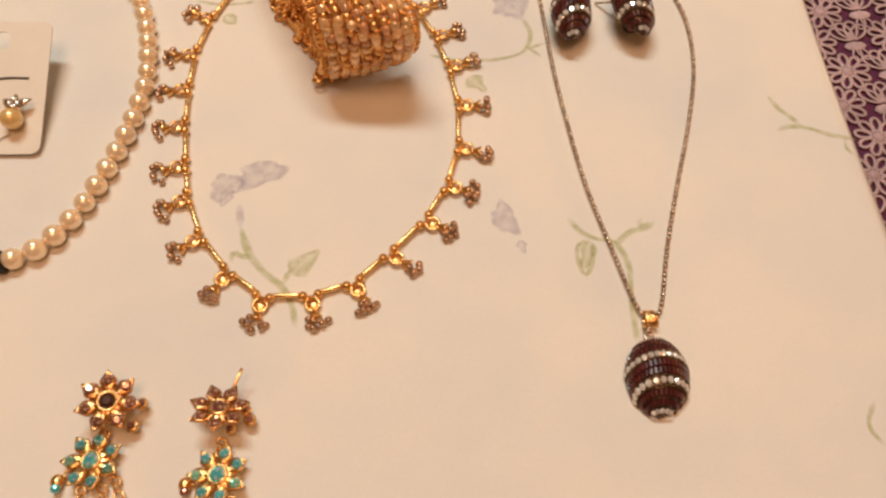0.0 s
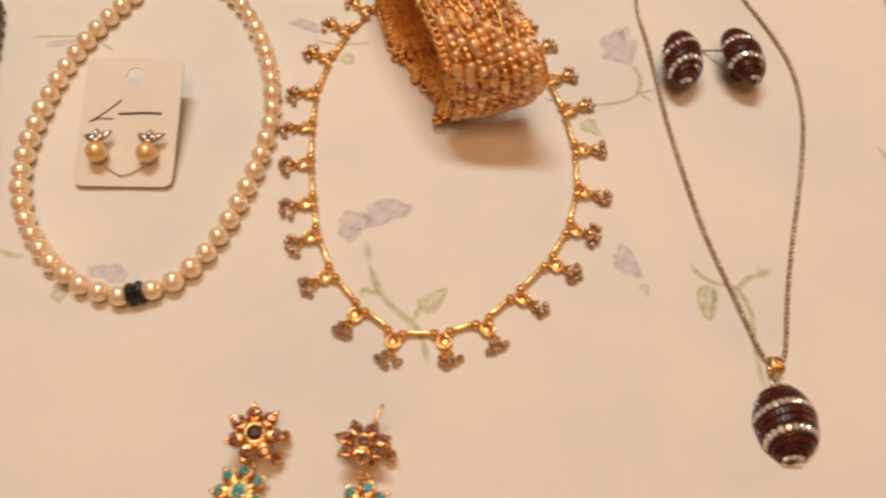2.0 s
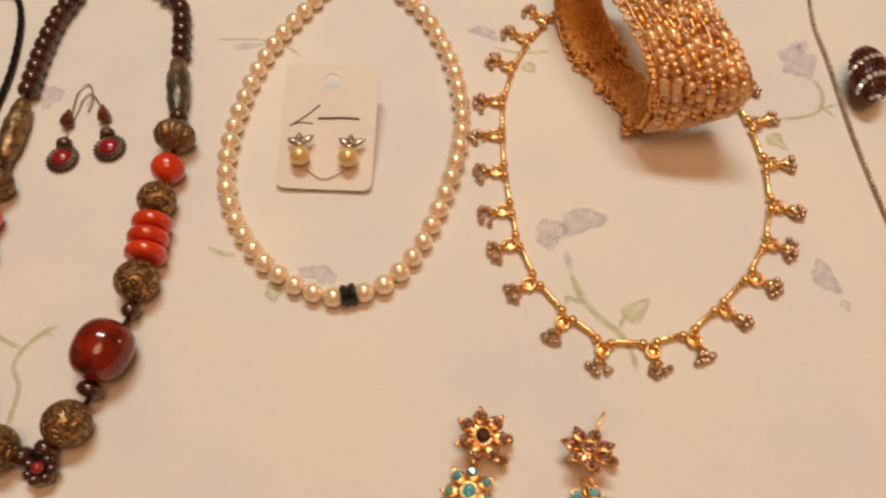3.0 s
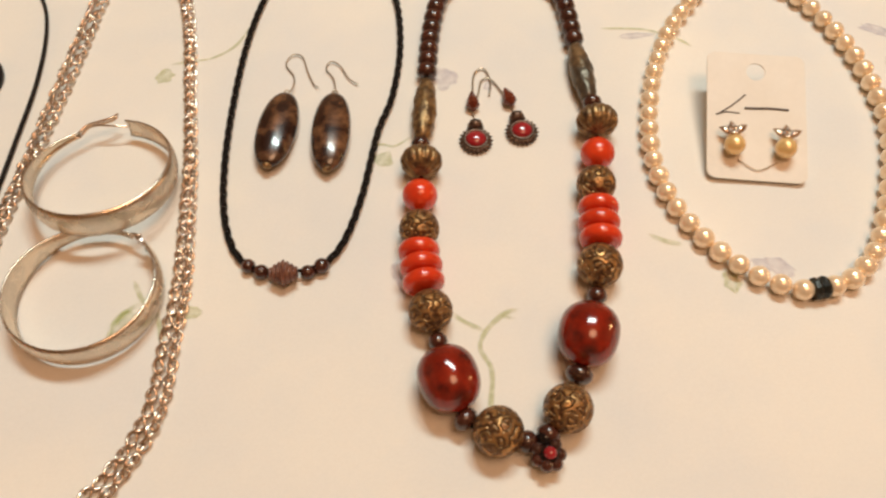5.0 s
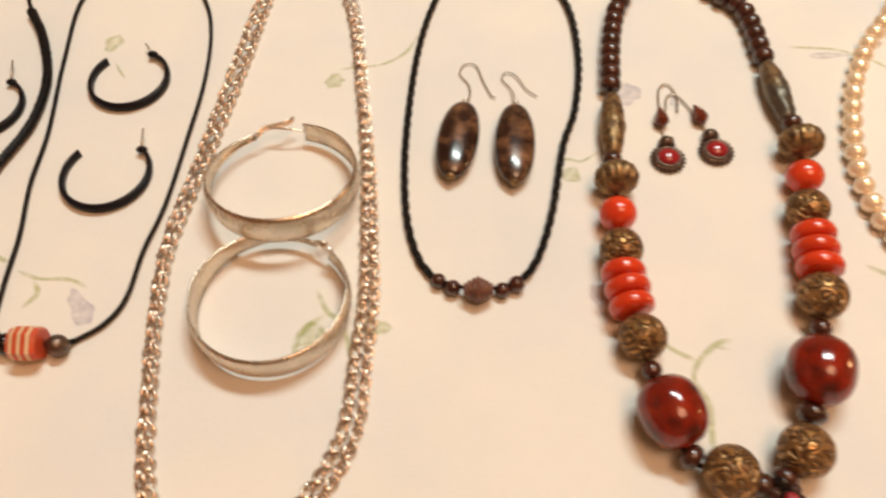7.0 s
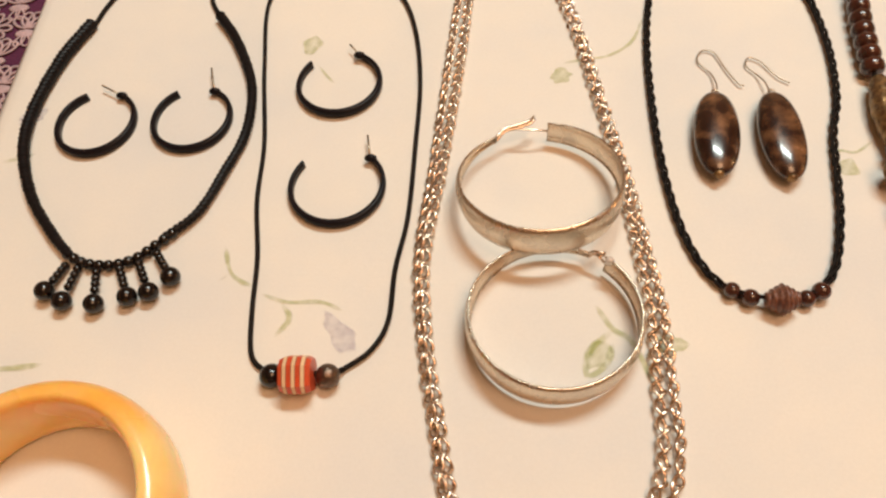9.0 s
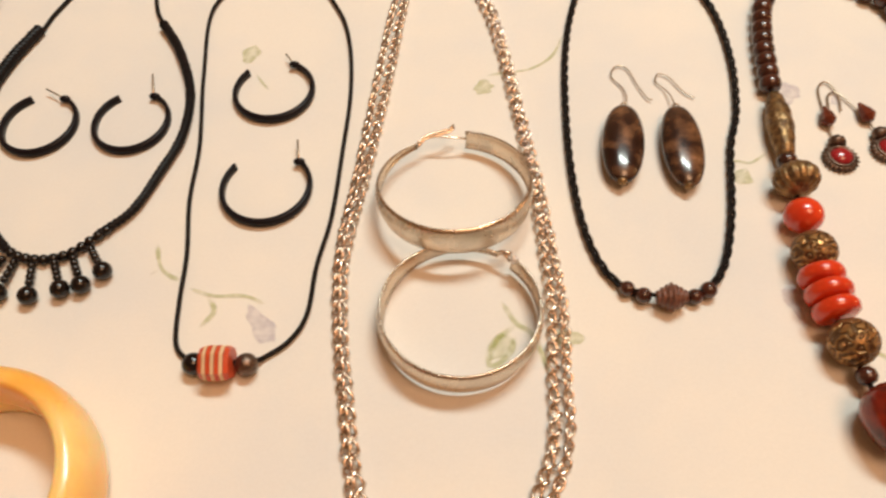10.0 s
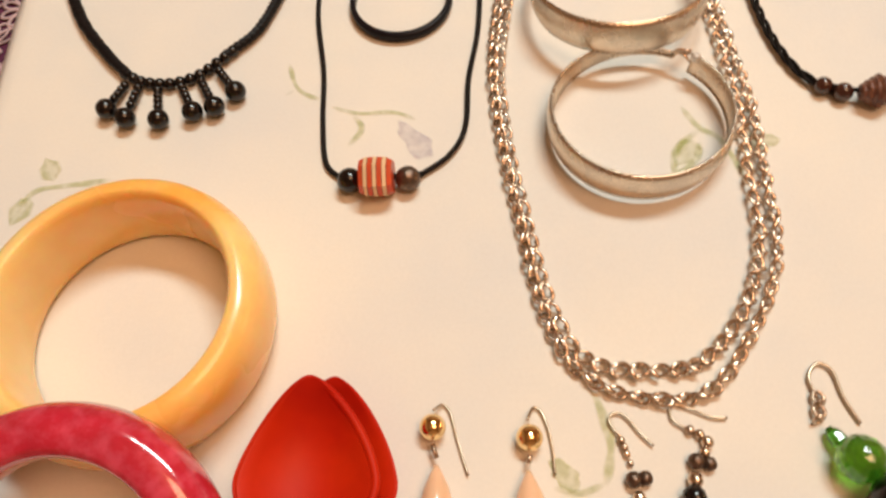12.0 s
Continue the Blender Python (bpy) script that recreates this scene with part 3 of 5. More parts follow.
def cover_print():
    """Rows of pale outlined flowers and teardrops on the bedspread, where it shows round the cloth."""
    s = Shape()

    def loop(cx, cy, length, width, angle, r=0.0006):
        c, s_ = math.cos(angle), math.sin(angle)
        pts = []
        for k in range(12):
            a = 2 * math.pi * k / 12
            u, w = length * (0.5 - 0.5 * math.cos(a)), width * math.sin(a) * (0.6 + 0.4 * math.sin(a / 2))
            pts.append((cx + c * u - s_ * w, cy + s_ * u + c * w, -0.0038))
        s.sweep(pts, r, 4, True, flat=0.25)

    pitch = 0.0178
    for j in range(-6, 24):
        for i in range(-32, 34):
            x, y = i * pitch + (pitch / 2 if j % 2 else 0), j * pitch
            lo, hi = cloth_half(y)
            if lo + 0.004 < x < hi - 0.004 and y < BACK - 0.002 or not (-0.6 < x < 0.66):
                continue
            turn = random.uniform(-0.15, 0.15)
            if (i + j) % 2:
                for k in range(9):
                    a = turn + 2 * math.pi * k / 9
                    loop(x + 0.0028 * math.cos(a), y + 0.0028 * math.sin(a), 0.0070, 0.0021, a, 0.0009)
                s.lathe([(-0.0042, 0.0026), (-0.0036, 0.0024)], 10, Matrix.Translation((x, y, 0)))
            else:
                for k in range(4):
                    loop(x, y, 0.0105, 0.0032, turn + radians(40 + 33 * k), 0.0008)
                s.lathe([(-0.0042, 0.0042), (-0.0037, 0.0036)], 8, Matrix.Translation((x, y - 0.004, 0)) @ Matrix.Diagonal((1.3, 0.7, 1, 1)))
                loop(x, y - 0.005, 0.008, 0.0022, turn - 1.2)
                loop(x, y - 0.005, 0.008, 0.0022, turn - 1.9)
    # farther out the same flowers, as plain filled petals
    for j in range(-50, 37):
        for i in range(-48, 54):
            x, y = i * pitch + (pitch / 2 if j % 2 else 0), j * pitch
            lo, hi = cloth_half(y)
            if -6 <= j < 24 and -0.6 < x < 0.66 or lo + 0.004 < x < hi - 0.004 and -0.43 < y < BACK:
                continue
            z = -0.0040 + 0.0012 * noise.noise((x * 5, y * 5, 9))
            n = 9 if (i + j) % 2 else 5
            for k in range(n):
                a = 2 * math.pi * k / n
                c, d = math.cos(a), math.sin(a)
                s.add([(x + c * u - d * w, y + d * u + c * w, z) for u, w in ((0.0025, 0), (0.0062, -0.0018), (0.0098, 0), (0.0062, 0.0018))], [(0, 1, 2, 3)])
    ob = new("block_print", s.mesh("block_print", PALE_PRINT))
    ob.parent = COVER
    tagged(ob, kind="stuff")


cover_print()


# ---- pearls ----
def pearl_necklace():
    t = thing("pearl_necklace", "cream pearl strand necklace with dark bead clasp on the cloth", "necklace")
    line = Line([(0.0916, 0.1578), (0.1052, 0.1615), (0.1188, 0.1752), (0.1303, 0.1980), (0.1392, 0.2235), (0.1424, 0.2475), (0.1390, 0.2775),
                 (0.1292, 0.3050), (0.1165, 0.3235), (0.1000, 0.3385), (0.0850, 0.3365), (0.0735, 0.3200), (0.0577, 0.2977), (0.0462, 0.2717),
                 (0.0392, 0.2424), (0.0380, 0.2185), (0.0428, 0.1980), (0.0543, 0.1781), (0.0700, 0.1637), (0.0848, 0.1575)], True, 0.0042)
    part("string", Shape().sweep([p for p, _ in line.run(0.003)][:-1], 0.0005, 6, True), CARD, t)
    pearl = Shape().ball(r=0.00415, seg=22, rings=14).mesh("pearl", PEARL)
    count = round((line.total - 0.012) / 0.0082)
    top = line.near(0.0935, 0.339)
    for k in range(count):
        s = 0.0062 + (line.total - 0.0124) * k / (count - 1)
        p, way = line.at(s)
        if abs(s - top) < 0.005:
            continue
        size = random.uniform(0.96, 1.04)
        part("pearl", pearl, PEARL, t, m=along(p, way, random.uniform(0, 6)) @ Matrix.Scale(size, 4))
    for s0 in (0.0, top):
        p, way = line.at(s0)
        part("clasp_bead", Shape().lathe([(-0.0032, 0.0022), (-0.0030, 0.0042), (-0.0016, 0.0047), (0.0, 0.0038), (0.0016, 0.0047), (0.0030, 0.0042), (0.0032, 0.0022)], 10,
                                         along(p, way)), CLASP, t, "dark tarnished clasp bead", smooth=False)


pearl_necklace()


def earring_card():
    base, tip = Vector((0.0800, 0.2100, 0.0015)), Vector((0.0862, 0.2660, 0.0175))
    up = (tip - base)
    length, width = up.length, 0.0418
    up.normalize()
    side = Vector((0.995, -0.085, 0)).normalized()
    side = (side - up * side.dot(up)).normalized()
    normal = side.cross(up)
    m = Matrix((side, up, normal)).transposed().to_4x4()
    m.translation = base
    t = new("earring_card")
    t.matrix_basis = m
    tagged(t, "cream rounded jewellery card with hang hole and dark mark", "earring card")
    # rounded outline with a punched hole
    s = Shape()
    n = 48
    hole = (0.0, length - 0.0085, 0.0040)

    def outline(a):
        c, d = math.cos(a), math.sin(a)
        hw, hl, r = width / 2, length / 2, 0.0038
        x, y = 0.0, 0.0
        k = min(hw / abs(c) if abs(c) > 1e-6 else 9, hl / abs(d) if abs(d) > 1e-6 else 9)
        x, y = c * k, d * k
        cx, cy = math.copysign(hw - r, x), math.copysign(hl - r, y)
        if abs(x) > hw - r and abs(y) > hl - r:
            v = Vector((x - cx, y - cy))
            v = v.normalized() * r
            x, y = cx + v.x, cy + v.y
        return x, y + length / 2

    angles = sorted([2 * math.pi * i / n for i in range(n)] + [math.atan2(sy * (length / 2 - k), sx * (width / 2 - j)) % (2 * math.pi)
                    for sx in (-1, 1) for sy in (-1, 1) for k, j in ((0.0, 0.003), (0.001, 0.001), (0.003, 0.0))])
    n = len(angles)
    for z in (0.0, 0.0006):
        for a in angles:
            x, y = outline(a)
            s.v.append((x, y, z + 0.8 * (x * x) * 1.2))
        for a in angles:
            s.v.append((hole[0] + hole[2] * math.cos(a), hole[1] + hole[2] * math.sin(a), z))
    for i in range(n):
        j = (i + 1) % n
        s.f += [(i, n + i, n + j, j), (2 * n + i, 2 * n + j, 3 * n + j, 3 * n + i), (i, j, 2 * n + j, 2 * n + i), (n + i, 3 * n + i, 3 * n + j, n + j)]
    part("card", s, CARD, t, smooth=False)
    # plain strokes in place of the printed mark
    y0 = length
    for places, r in (([(-0.0165, y0 * 0.49), (-0.0100, y0 * 0.575), (-0.0045, y0 * 0.665)], 0.00035),
                      ([(-0.0172, y0 * 0.490), (-0.0125, y0 * 0.515), (-0.0070, y0 * 0.512)], 0.00030),
                      ([(-0.0050, y0 * 0.555), (0.0010, y0 * 0.560), (0.0060, y0 * 0.565), (0.0135, y0 * 0.560)], 0.00055)):
        part("ink_stroke", Shape().sweep([(q.x, q.y, 0.00085 + 0.96 * q.x * q.x) for q, _ in Line(places).run(0.0005)], r, 5, flat=0.3), INK, t)
    part("plastic_thread", Shape().sweep([q for q, _ in Line([(-0.008, 0.0085, 0.0012), (0.0, 0.0045, 0.0014), (0.0085, 0.0085, 0.0012)]).run(0.001)], 0.00025, 5), STEEL, t)
    for x in (-0.0105, 0.0105):
        e = new("pearl_earring")
        e.matrix_basis = m @ Matrix.Translation((x, 0.0135, 0.0006)) @ Matrix.Rotation(-x * 8, 4, "Z")
        tagged(e, "golden pearl drop earring with silver leaf on the card", "earring", "earrings on the card")
        part("pearl", Shape().ball((0, 0, 0.0046), 0.0044, 22, 14), GOLD_PEARL, e)
        cap = Shape().lathe([(0, 0.0030), (0.0006, 0.0032), (0.0012, 0.0022), (0.0016, 0.001)], 12, pose(0, 0.0038, 0.0046, -90, 0, 0))
        part("cap", cap, SILVER, e)
        for a, l in ((35, 0.0075), (150, 0.0065), (95, 0.0060)):
            leaf = Shape()
            for i in range(7):
                u = i / 6
                w = 0.0017 * math.sin(math.pi * (0.08 + 0.88 * u))
                for k in (-1, 0, 1):
                    leaf.v.append((l * u, w * k, 0.004 + 0.0012 * math.sin(3 * u) - 0.0005 * abs(k)))
                if i:
                    for k in (0, 1):
                        b = (i - 1) * 3 + k
                        leaf.f.append((b, b + 3, b + 4, b + 1))
            leaf_ob = part("leaf", leaf, SILVER, e, m=pose(0, 0.0050, 0, 0, 0, a))
            thick = leaf_ob.modifiers.new("thickness", "SOLIDIFY")
            thick.thickness = 0.0006
        for k in range(4):
            part("crystal", Shape().ball((0.0016 * math.cos(k * 1.7), 0.0065 + 0.0016 * math.sin(k * 1.7), 0.0056), 0.0009, 7, 5), CLEAR_STONE, e, smooth=False)


earring_card()


# ---- gold necklace with bell charms ----
def gold_necklace():
    t = thing("gold_charm_necklace", "gold bar-link necklace with small beaded bell charms", "necklace")
    nodes = [(0.1881, 0.3010), (0.1778, 0.2895), (0.1683, 0.2725), (0.1619, 0.2535), (0.1597, 0.2344), (0.1589, 0.2147), (0.1598, 0.1950), (0.1612, 0.1792),
             (0.1668, 0.1608), (0.1772, 0.1447), (0.1898, 0.1330), (0.2073, 0.1312), (0.2231, 0.1345), (0.2371, 0.1448), (0.2520, 0.1577), (0.2624, 0.1723),
             (0.2694, 0.1904), (0.2722, 0.2113), (0.2708, 0.2318), (0.2669, 0.2504), (0.2609, 0.2668), (0.2529, 0.2818)]
    bead = Shape().ball(r=0.0019, seg=14, rings=9).mesh("gold_bead", GOLD)
    grain = Shape().ball(r=0.00146, seg=12, rings=8).mesh("bell_bead", BELL)
    loop = Shape().ring(0.0025, 0.00068, 18, 7, pose(0.0036, 0, 0.0006))
    loop.ball((0.0013, 0, 0.0008), 0.0013, 10, 6).ball((0.0036, 0, -0.0004), 0.0020, 12, 6, (1, 1, 0.3))
    cone = Shape().lathe([(0, 0.0008), (0.0008, 0.0013), (0.0020, 0.0018), (0.0030, 0.0026), (0.0034, 0.0026)], 14, pose(0.0058, 0, 0.0004, 0, 90, 0),
                         lambda b, h: 1 + 0.08 * math.cos(7 * b))
    loops, cones = loop.mesh("charm_ring", GOLD), cone.mesh("charm_cone", GOLD)
    centre = Vector((0.215, 0.215, 0))
    for i, node in enumerate(nodes):
        p = Vector((*node, 0.0024))
        before = Vector((*nodes[max(i - 1, 0)], 0.0024))
        after = Vector((*nodes[min(i + 1, len(nodes) - 1)], 0.0024))
        way = (after - before).normalized()
        out = Vector((way.y, -way.x, 0))
        if out.dot(p - centre) < 0:
            out = -out
        for side in (-1, 1):
            part("gold_bead", bead, GOLD, t, m=Matrix.Translation(p + way * side * 0.0028))
        angle = math.degrees(math.atan2(out.y, out.x)) + random.uniform(-14, 14)
        charm = new("charm")
        charm.parent = t
        charm.matrix_basis = pose(*(p - Vector((0, 0, 0.0006))), random.uniform(-8, 8), 3, angle)
        part("charm_ring", loops, GOLD, charm)
        part("charm_cone", cones, GOLD, charm)
        fan = random.uniform(0.5, 1.25)
        for k in range(random.choice((6, 7, 8))):
            a = fan * (-1 + 2 * (k % 5) / 4) + random.uniform(-0.15, 0.15)
            r = (0.0050 if k < 5 else 0.0026) + random.uniform(-0.0006, 0.0006)
            part("bell_bead", grain, BELL, charm, m=pose(0.0080 + r * math.cos(a), r * math.sin(a), 0.0002 + 0.0010 * (k % 2) + (0.0006 if k > 4 else 0)))
        if i:
            a, b = before + (p - before).normalized() * 0.0042, p - (p - before).normalized() * 0.0042
            part("bar_link", Shape().sweep([a, a + (b - a) * 0.08, b - (b - a) * 0.08, b], [0.0009, 0.00105, 0.00105, 0.0009], 10), GOLD, t)
    # thin beaded ends that run up behind the cuff
    for places in ([nodes[0], (0.1935, 0.3085), (0.1975, 0.3170), (0.2060, 0.3290), (0.2180, 0.3360)], [nodes[-1], (0.2475, 0.2954), (0.2420, 0.3120), (0.2320, 0.3270), (0.2180, 0.3360)]):
        s = Shape()
        for k, (p, way) in enumerate(Line(places, z=0.002).run(0.0019, 0.004)):
            s.ball(p, 0.0015 if k % 2 else 0.0011, 9, 6)
        part("end_chain", s, DULL_SILVER, t, "fine oxidised bead chain")


gold_necklace()


# ---- filigree cuff ----
def filigree_cuff():
    """A broad oval cuff lying on its side, its axis level with the cloth."""
    axis = Vector((0.948, 0.316, 0))
    back = Vector((-0.316, 0.948, 0))
    t = new("filigree_cuff")
    m = Matrix((axis, back, Vector((0, 0, 1)))).transposed().to_4x4()
    m.translation = (0.2168, 0.2232, 0)
    t.matrix_basis = m
    tagged(t, "wide coppery gold wire cuff set with small pearls", "cuff bracelet")
    wide = 0.033
    lower_rim = ((0.0, -0.0005), (0.008, 0.0015), (0.018, 0.0075), (0.035, 0.0024), (0.053, -0.001), (0.090, 0.005))

    def at(u, a, out=0.0):
        """u: across the band from 0 to 1; a: the angle round it, from the front end over the top to the lower end."""
        sy, sz = 0.0430 + out, 0.0240 + out
        c, s_ = math.cos(a), math.sin(a)
        y = 0.0440 + sy * math.copysign(abs(c) ** (0.55 if s_ < 0 else 0.8), c)
        z = 0.0258 + sz * math.copysign(abs(s_) ** 0.8, s_)
        if a < -math.pi / 2:
            z = 0.0018 - out * 0.6 + 0.0030 * ((-math.pi / 2 - a) / 0.84) ** 2
        if s_ < 0 and a < 0:
            side = float(np.interp(y, [q[0] for q in lower_rim], [q[1] for q in lower_rim]))
        else:
            side = 0.004 + 0.001 * min(1.0, max(z, 0.0) / 0.044)
        bulge = 0.0016 * math.sin(math.pi * u)
        if c < 0 and a > 0:
            y += 0.020 * u * min(1.0, max(z, 0.0) / 0.045) * c
        slim = min(1.0, max(0.0, (0.7 - s_) / 0.6)) * min(1.0, max(0.0, (y - 0.006) / 0.022)) if c > 0 or a < 0 else 0.0
        return Vector((wide * u * (1 - 0.45 * slim) + side * (1 - u) + 0.003 * u, y + bulge * c, max(z + bulge * s_, 0.0010)))

    first, last = radians(212), radians(-138)
    # open lattice of wires: long ones round the band, short ones across it
    for k in range(9):
        u = k / 8
        pts = [at(min(1, max(0, u + 0.022 * math.sin(i * 0.62 + 2 * k))), first + (last - first) * i / 160, 0.0022) for i in range(161)]
        part("wire", Shape().sweep(pts, 0.00062, 6, up=(1, 0, 0)), COPPER_GOLD, t)
        inner = [at(u + 0.045 + 0.02 * math.sin(i * 1.3 + 2 * k), first + (last - first) * i / 140, -0.0008) for i in range(141)] if k < 8 else []
        if inner:
            part("lining_wire", Shape().sweep(inner, 0.0009, 6, up=(1, 0, 0)), LINING, t, "gold lining wire with brightness put into its colour")
    for i in range(64):
        a = first + (last - first) * i / 63
        part("cross_wire", Shape().sweep([at(k / 10, a + 0.02 * math.sin(k * 2 + i)) for k in range(11)], 0.0006, 5), COPPER_GOLD, t)
    pearl = Shape().ball(r=0.0023, seg=12, rings=8).mesh("seed_pearl", CHAMPAGNE)
    pink = Shape().ball(r=0.0021, seg=10, rings=7).mesh("seed_stone", BLUSH)
    gold = Shape().ball(r=0.0019, seg=10, rings=7).mesh("gold_grain", COPPER_GOLD)
    for row, u in enumerate([(k + 0.5) / 8 for k in range(8)]):
        for i in range(60):
            a = first + (last - first) * (i + 0.5 * (row % 2)) / 60
            p = at(u + random.uniform(-0.02, 0.02), a, 0.0024)
            if a < radians(-40):
                continue
            me, name = random.choices(((pearl, "seed_pearl"), (pink, "seed_stone"), (gold, "gold_grain")), (4, 2, 4))[0]
            long = random.choice((0.95, 1.05, 1.15, 1.6))
            spin = (at(u, a + 0.05) - at(u, a)).to_track_quat("X", "Z").to_matrix().to_4x4()
            part(name, me, PEARL, t, m=Matrix.Translation(p) @ spin @ Matrix.Diagonal((long, 0.95, 0.9, 1)))
    # the inside: rows of short twisted wire, leaning to and fro, pale and coppery by turns to paint glints
    twist = Shape()
    for phase in (0, math.pi):
        twist.sweep([(0.0026 * u, 0.00075 * math.cos(4 * u + phase), 0.00075 * math.sin(4 * u + phase)) for u in [-1 + i / 6 for i in range(13)]], 0.00072, 5)
    knots = [twist.mesh("lining_twist", mat) for mat in (LINING, COPPER_GOLD)]
    for row in range(10):
        for i in range(40):
            a = radians(14 - 152 * (i + 0.5 * (row % 2)) / 40)
            p, q = at(0.03 + 0.104 * row, a, -0.0018), at(0.03 + 0.104 * row, a - 0.04, -0.0018)
            part("lining_twist", knots[(row + i) % 2], LINING, t, m=Matrix.Translation(p) @ (q - p).to_track_quat("X", "Z").to_matrix().to_4x4()
                 @ pose(0, 0, 0, random.uniform(-20, 20), random.uniform(-14, 14), (34 if row % 2 else -34) + random.uniform(-15, 15)) @ Matrix.Scale(random.uniform(1.05, 1.35), 4))
    loop = Shape().ring(0.0020, 0.0007, 12, 5).mesh("rim_loop", COPPER_GOLD)
    curl = Shape().ring(0.0027, 0.0005, 14, 5, None, 0.6).mesh("wire_curl", COPPER_GOLD)
    # scalloped wire loops along both rims, and curls of wire over the face
    for u, sign in ((0.0, -1), (1.0, 1)):
        for i in range(66):
            a = first + (last - first) * (i + 0.5) / 66
            p, q = at(u, a, 0.0008), at(u, a + 0.06, 0.0008)
            x = (q - p).normalized()
            part("rim_loop", loop, COPPER_GOLD, t, m=Matrix.Translation(p + Vector((sign * 0.0012, 0, 0.0002))) @ x.to_track_quat("X", "Z").to_matrix().to_4x4()
                 @ pose(0, 0, 0, random.uniform(-25, 25), 0, 0))
    for i in range(60):
        u, a = random.uniform(0.08, 0.92), random.uniform(radians(-30), first)
        p = at(u, a, 0.0026)
        q = at(u, a + 0.05, 0.0026)
        part("wire_curl", curl, COPPER_GOLD, t, m=Matrix.Translation(p) @ (q - p).to_track_quat("X", "Z").to_matrix().to_4x4()
             @ pose(0, 0, 0, 0, 0, random.uniform(-50, 50)) @ Matrix.Scale(random.uniform(0.8, 1.2), 4))


filigree_cuff()


# ---- striped egg pendant and studs ----
def egg_shape(length, width, height):
    """Half-egg body of crystals, long along local y."""

    def face(u, v):
        y = length / 2 * math.cos(u)
        c = math.cos(u)
        r = max(0.0, 1 - c * c) ** (0.5 + 0.30 * max(0.0, c)) * (1 - 0.04 * c)
        return Vector((width / 2 * r * math.cos(v), y, height * r * math.sin(v)))
    return face


def striped_egg(parent, length, width, height, m, slant, arch):
    face = egg_shape(length, width, height)
    core = Shape()
    rows, seg = 20, 20
    for i in range(rows + 1):
        for k in range(seg + 1):
            p = face(math.pi * i / rows, math.pi * k / seg)
            core.v.append(tuple(p * 0.95))
    for i in range(rows):
        for k in range(seg):
            a = i * (seg + 1) + k
            core.f.append((a, a + 1, a + seg + 2, a + seg + 1))
    part("backing", core, DARK_METAL, parent, "dark metal setting", m)
    red = Shape().add([(-0.5, -0.5, 0), (0.5, -0.5, 0), (0.5, 0.5, 0), (-0.5, 0.5, 0), (-0.30, -0.36, 0.5), (0.30, -0.36, 0.5), (0.30, 0.36, 0.5), (-0.30, 0.36, 0.5)],
                      [(4, 5, 6, 7), (0, 1, 5, 4), (1, 2, 6, 5), (2, 3, 7, 6), (3, 0, 4, 7)]).mesh("garnet_crystal", GARNET, False)
    clear = Shape().lathe([(0, 0.5), (0.22, 0.5), (0.45, 0.28)], 8).mesh("clear_crystal", CLEAR_STONE, False)
    grain = Shape().ball(r=0.5, seg=8, rings=5).mesh("metal_grain", BRONZE)
    # bands from top to tip: place along the egg, across and along size of one piece
    bands = [("clear_crystal", 0.030, 0.050, 0.050), ("garnet_crystal", 0.085, 0.052, 0.080), ("garnet_crystal", 0.170, 0.052, 0.090), ("garnet_crystal", 0.258, 0.052, 0.085), ("metal_grain", 0.308, 0.034, 0.034),
             ("clear_crystal", 0.358, 0.080, 0.090), ("metal_grain", 0.408, 0.034, 0.034), ("garnet_crystal", 0.468, 0.052, 0.100), ("garnet_crystal", 0.566, 0.052, 0.095), ("metal_grain", 0.624, 0.034, 0.034),
             ("clear_crystal", 0.676, 0.080, 0.092), ("metal_grain", 0.728, 0.034, 0.034), ("garnet_crystal", 0.785, 0.052, 0.090), ("garnet_crystal", 0.868, 0.050, 0.075), ("clear_crystal", 0.930, 0.065, 0.065)]
    for name, q, across, tall in bands:
        me = {"garnet_crystal": red, "clear_crystal": clear, "metal_grain": grain}[name]
        n = max(3, round(math.pi * (width + height * 2) / 4 * math.sqrt(max(0.03, 1 - (2 * q - 1) ** 2)) / (across * length * 0.90)))
        for k in range(n):
            v = math.pi * (k + 0.5) / n
            if q > 0.9 and abs(v - math.pi / 2) > 0.75:
                continue
            fade = 4 * q * (1 - q)
            y = (q - 0.5 + (arch * (0.5 - math.sin(v)) + slant * math.cos(v)) * fade) * length
            if abs(y) > length * 0.49:
                continue
            u = math.acos(max(-1, min(1, 2 * y / length)))
            p = face(u, v)
            du, dv = face(u + 0.03, v) - p, face(u, v + 0.03) - p
            normal = dv.cross(du).normalized()
            if normal.dot(p) < 0:
                normal = -normal
            x_way = (dv - normal * dv.dot(normal)).normalized()
            turn = Matrix((x_way, normal.cross(x_way), normal)).transposed().to_4x4()
            lift = {"garnet_crystal": -0.0002, "clear_crystal": 0.0003, "metal_grain": 0.0002}[name]
            part(name, me, GARNET, parent, m=m @ Matrix.Translation(p + normal * lift) @ turn @ Matrix.Rotation(random.uniform(-0.12, 0.12), 4, "Z")
                 @ Matrix.Diagonal((across * length, tall * length, 0.055 * length, 1)))


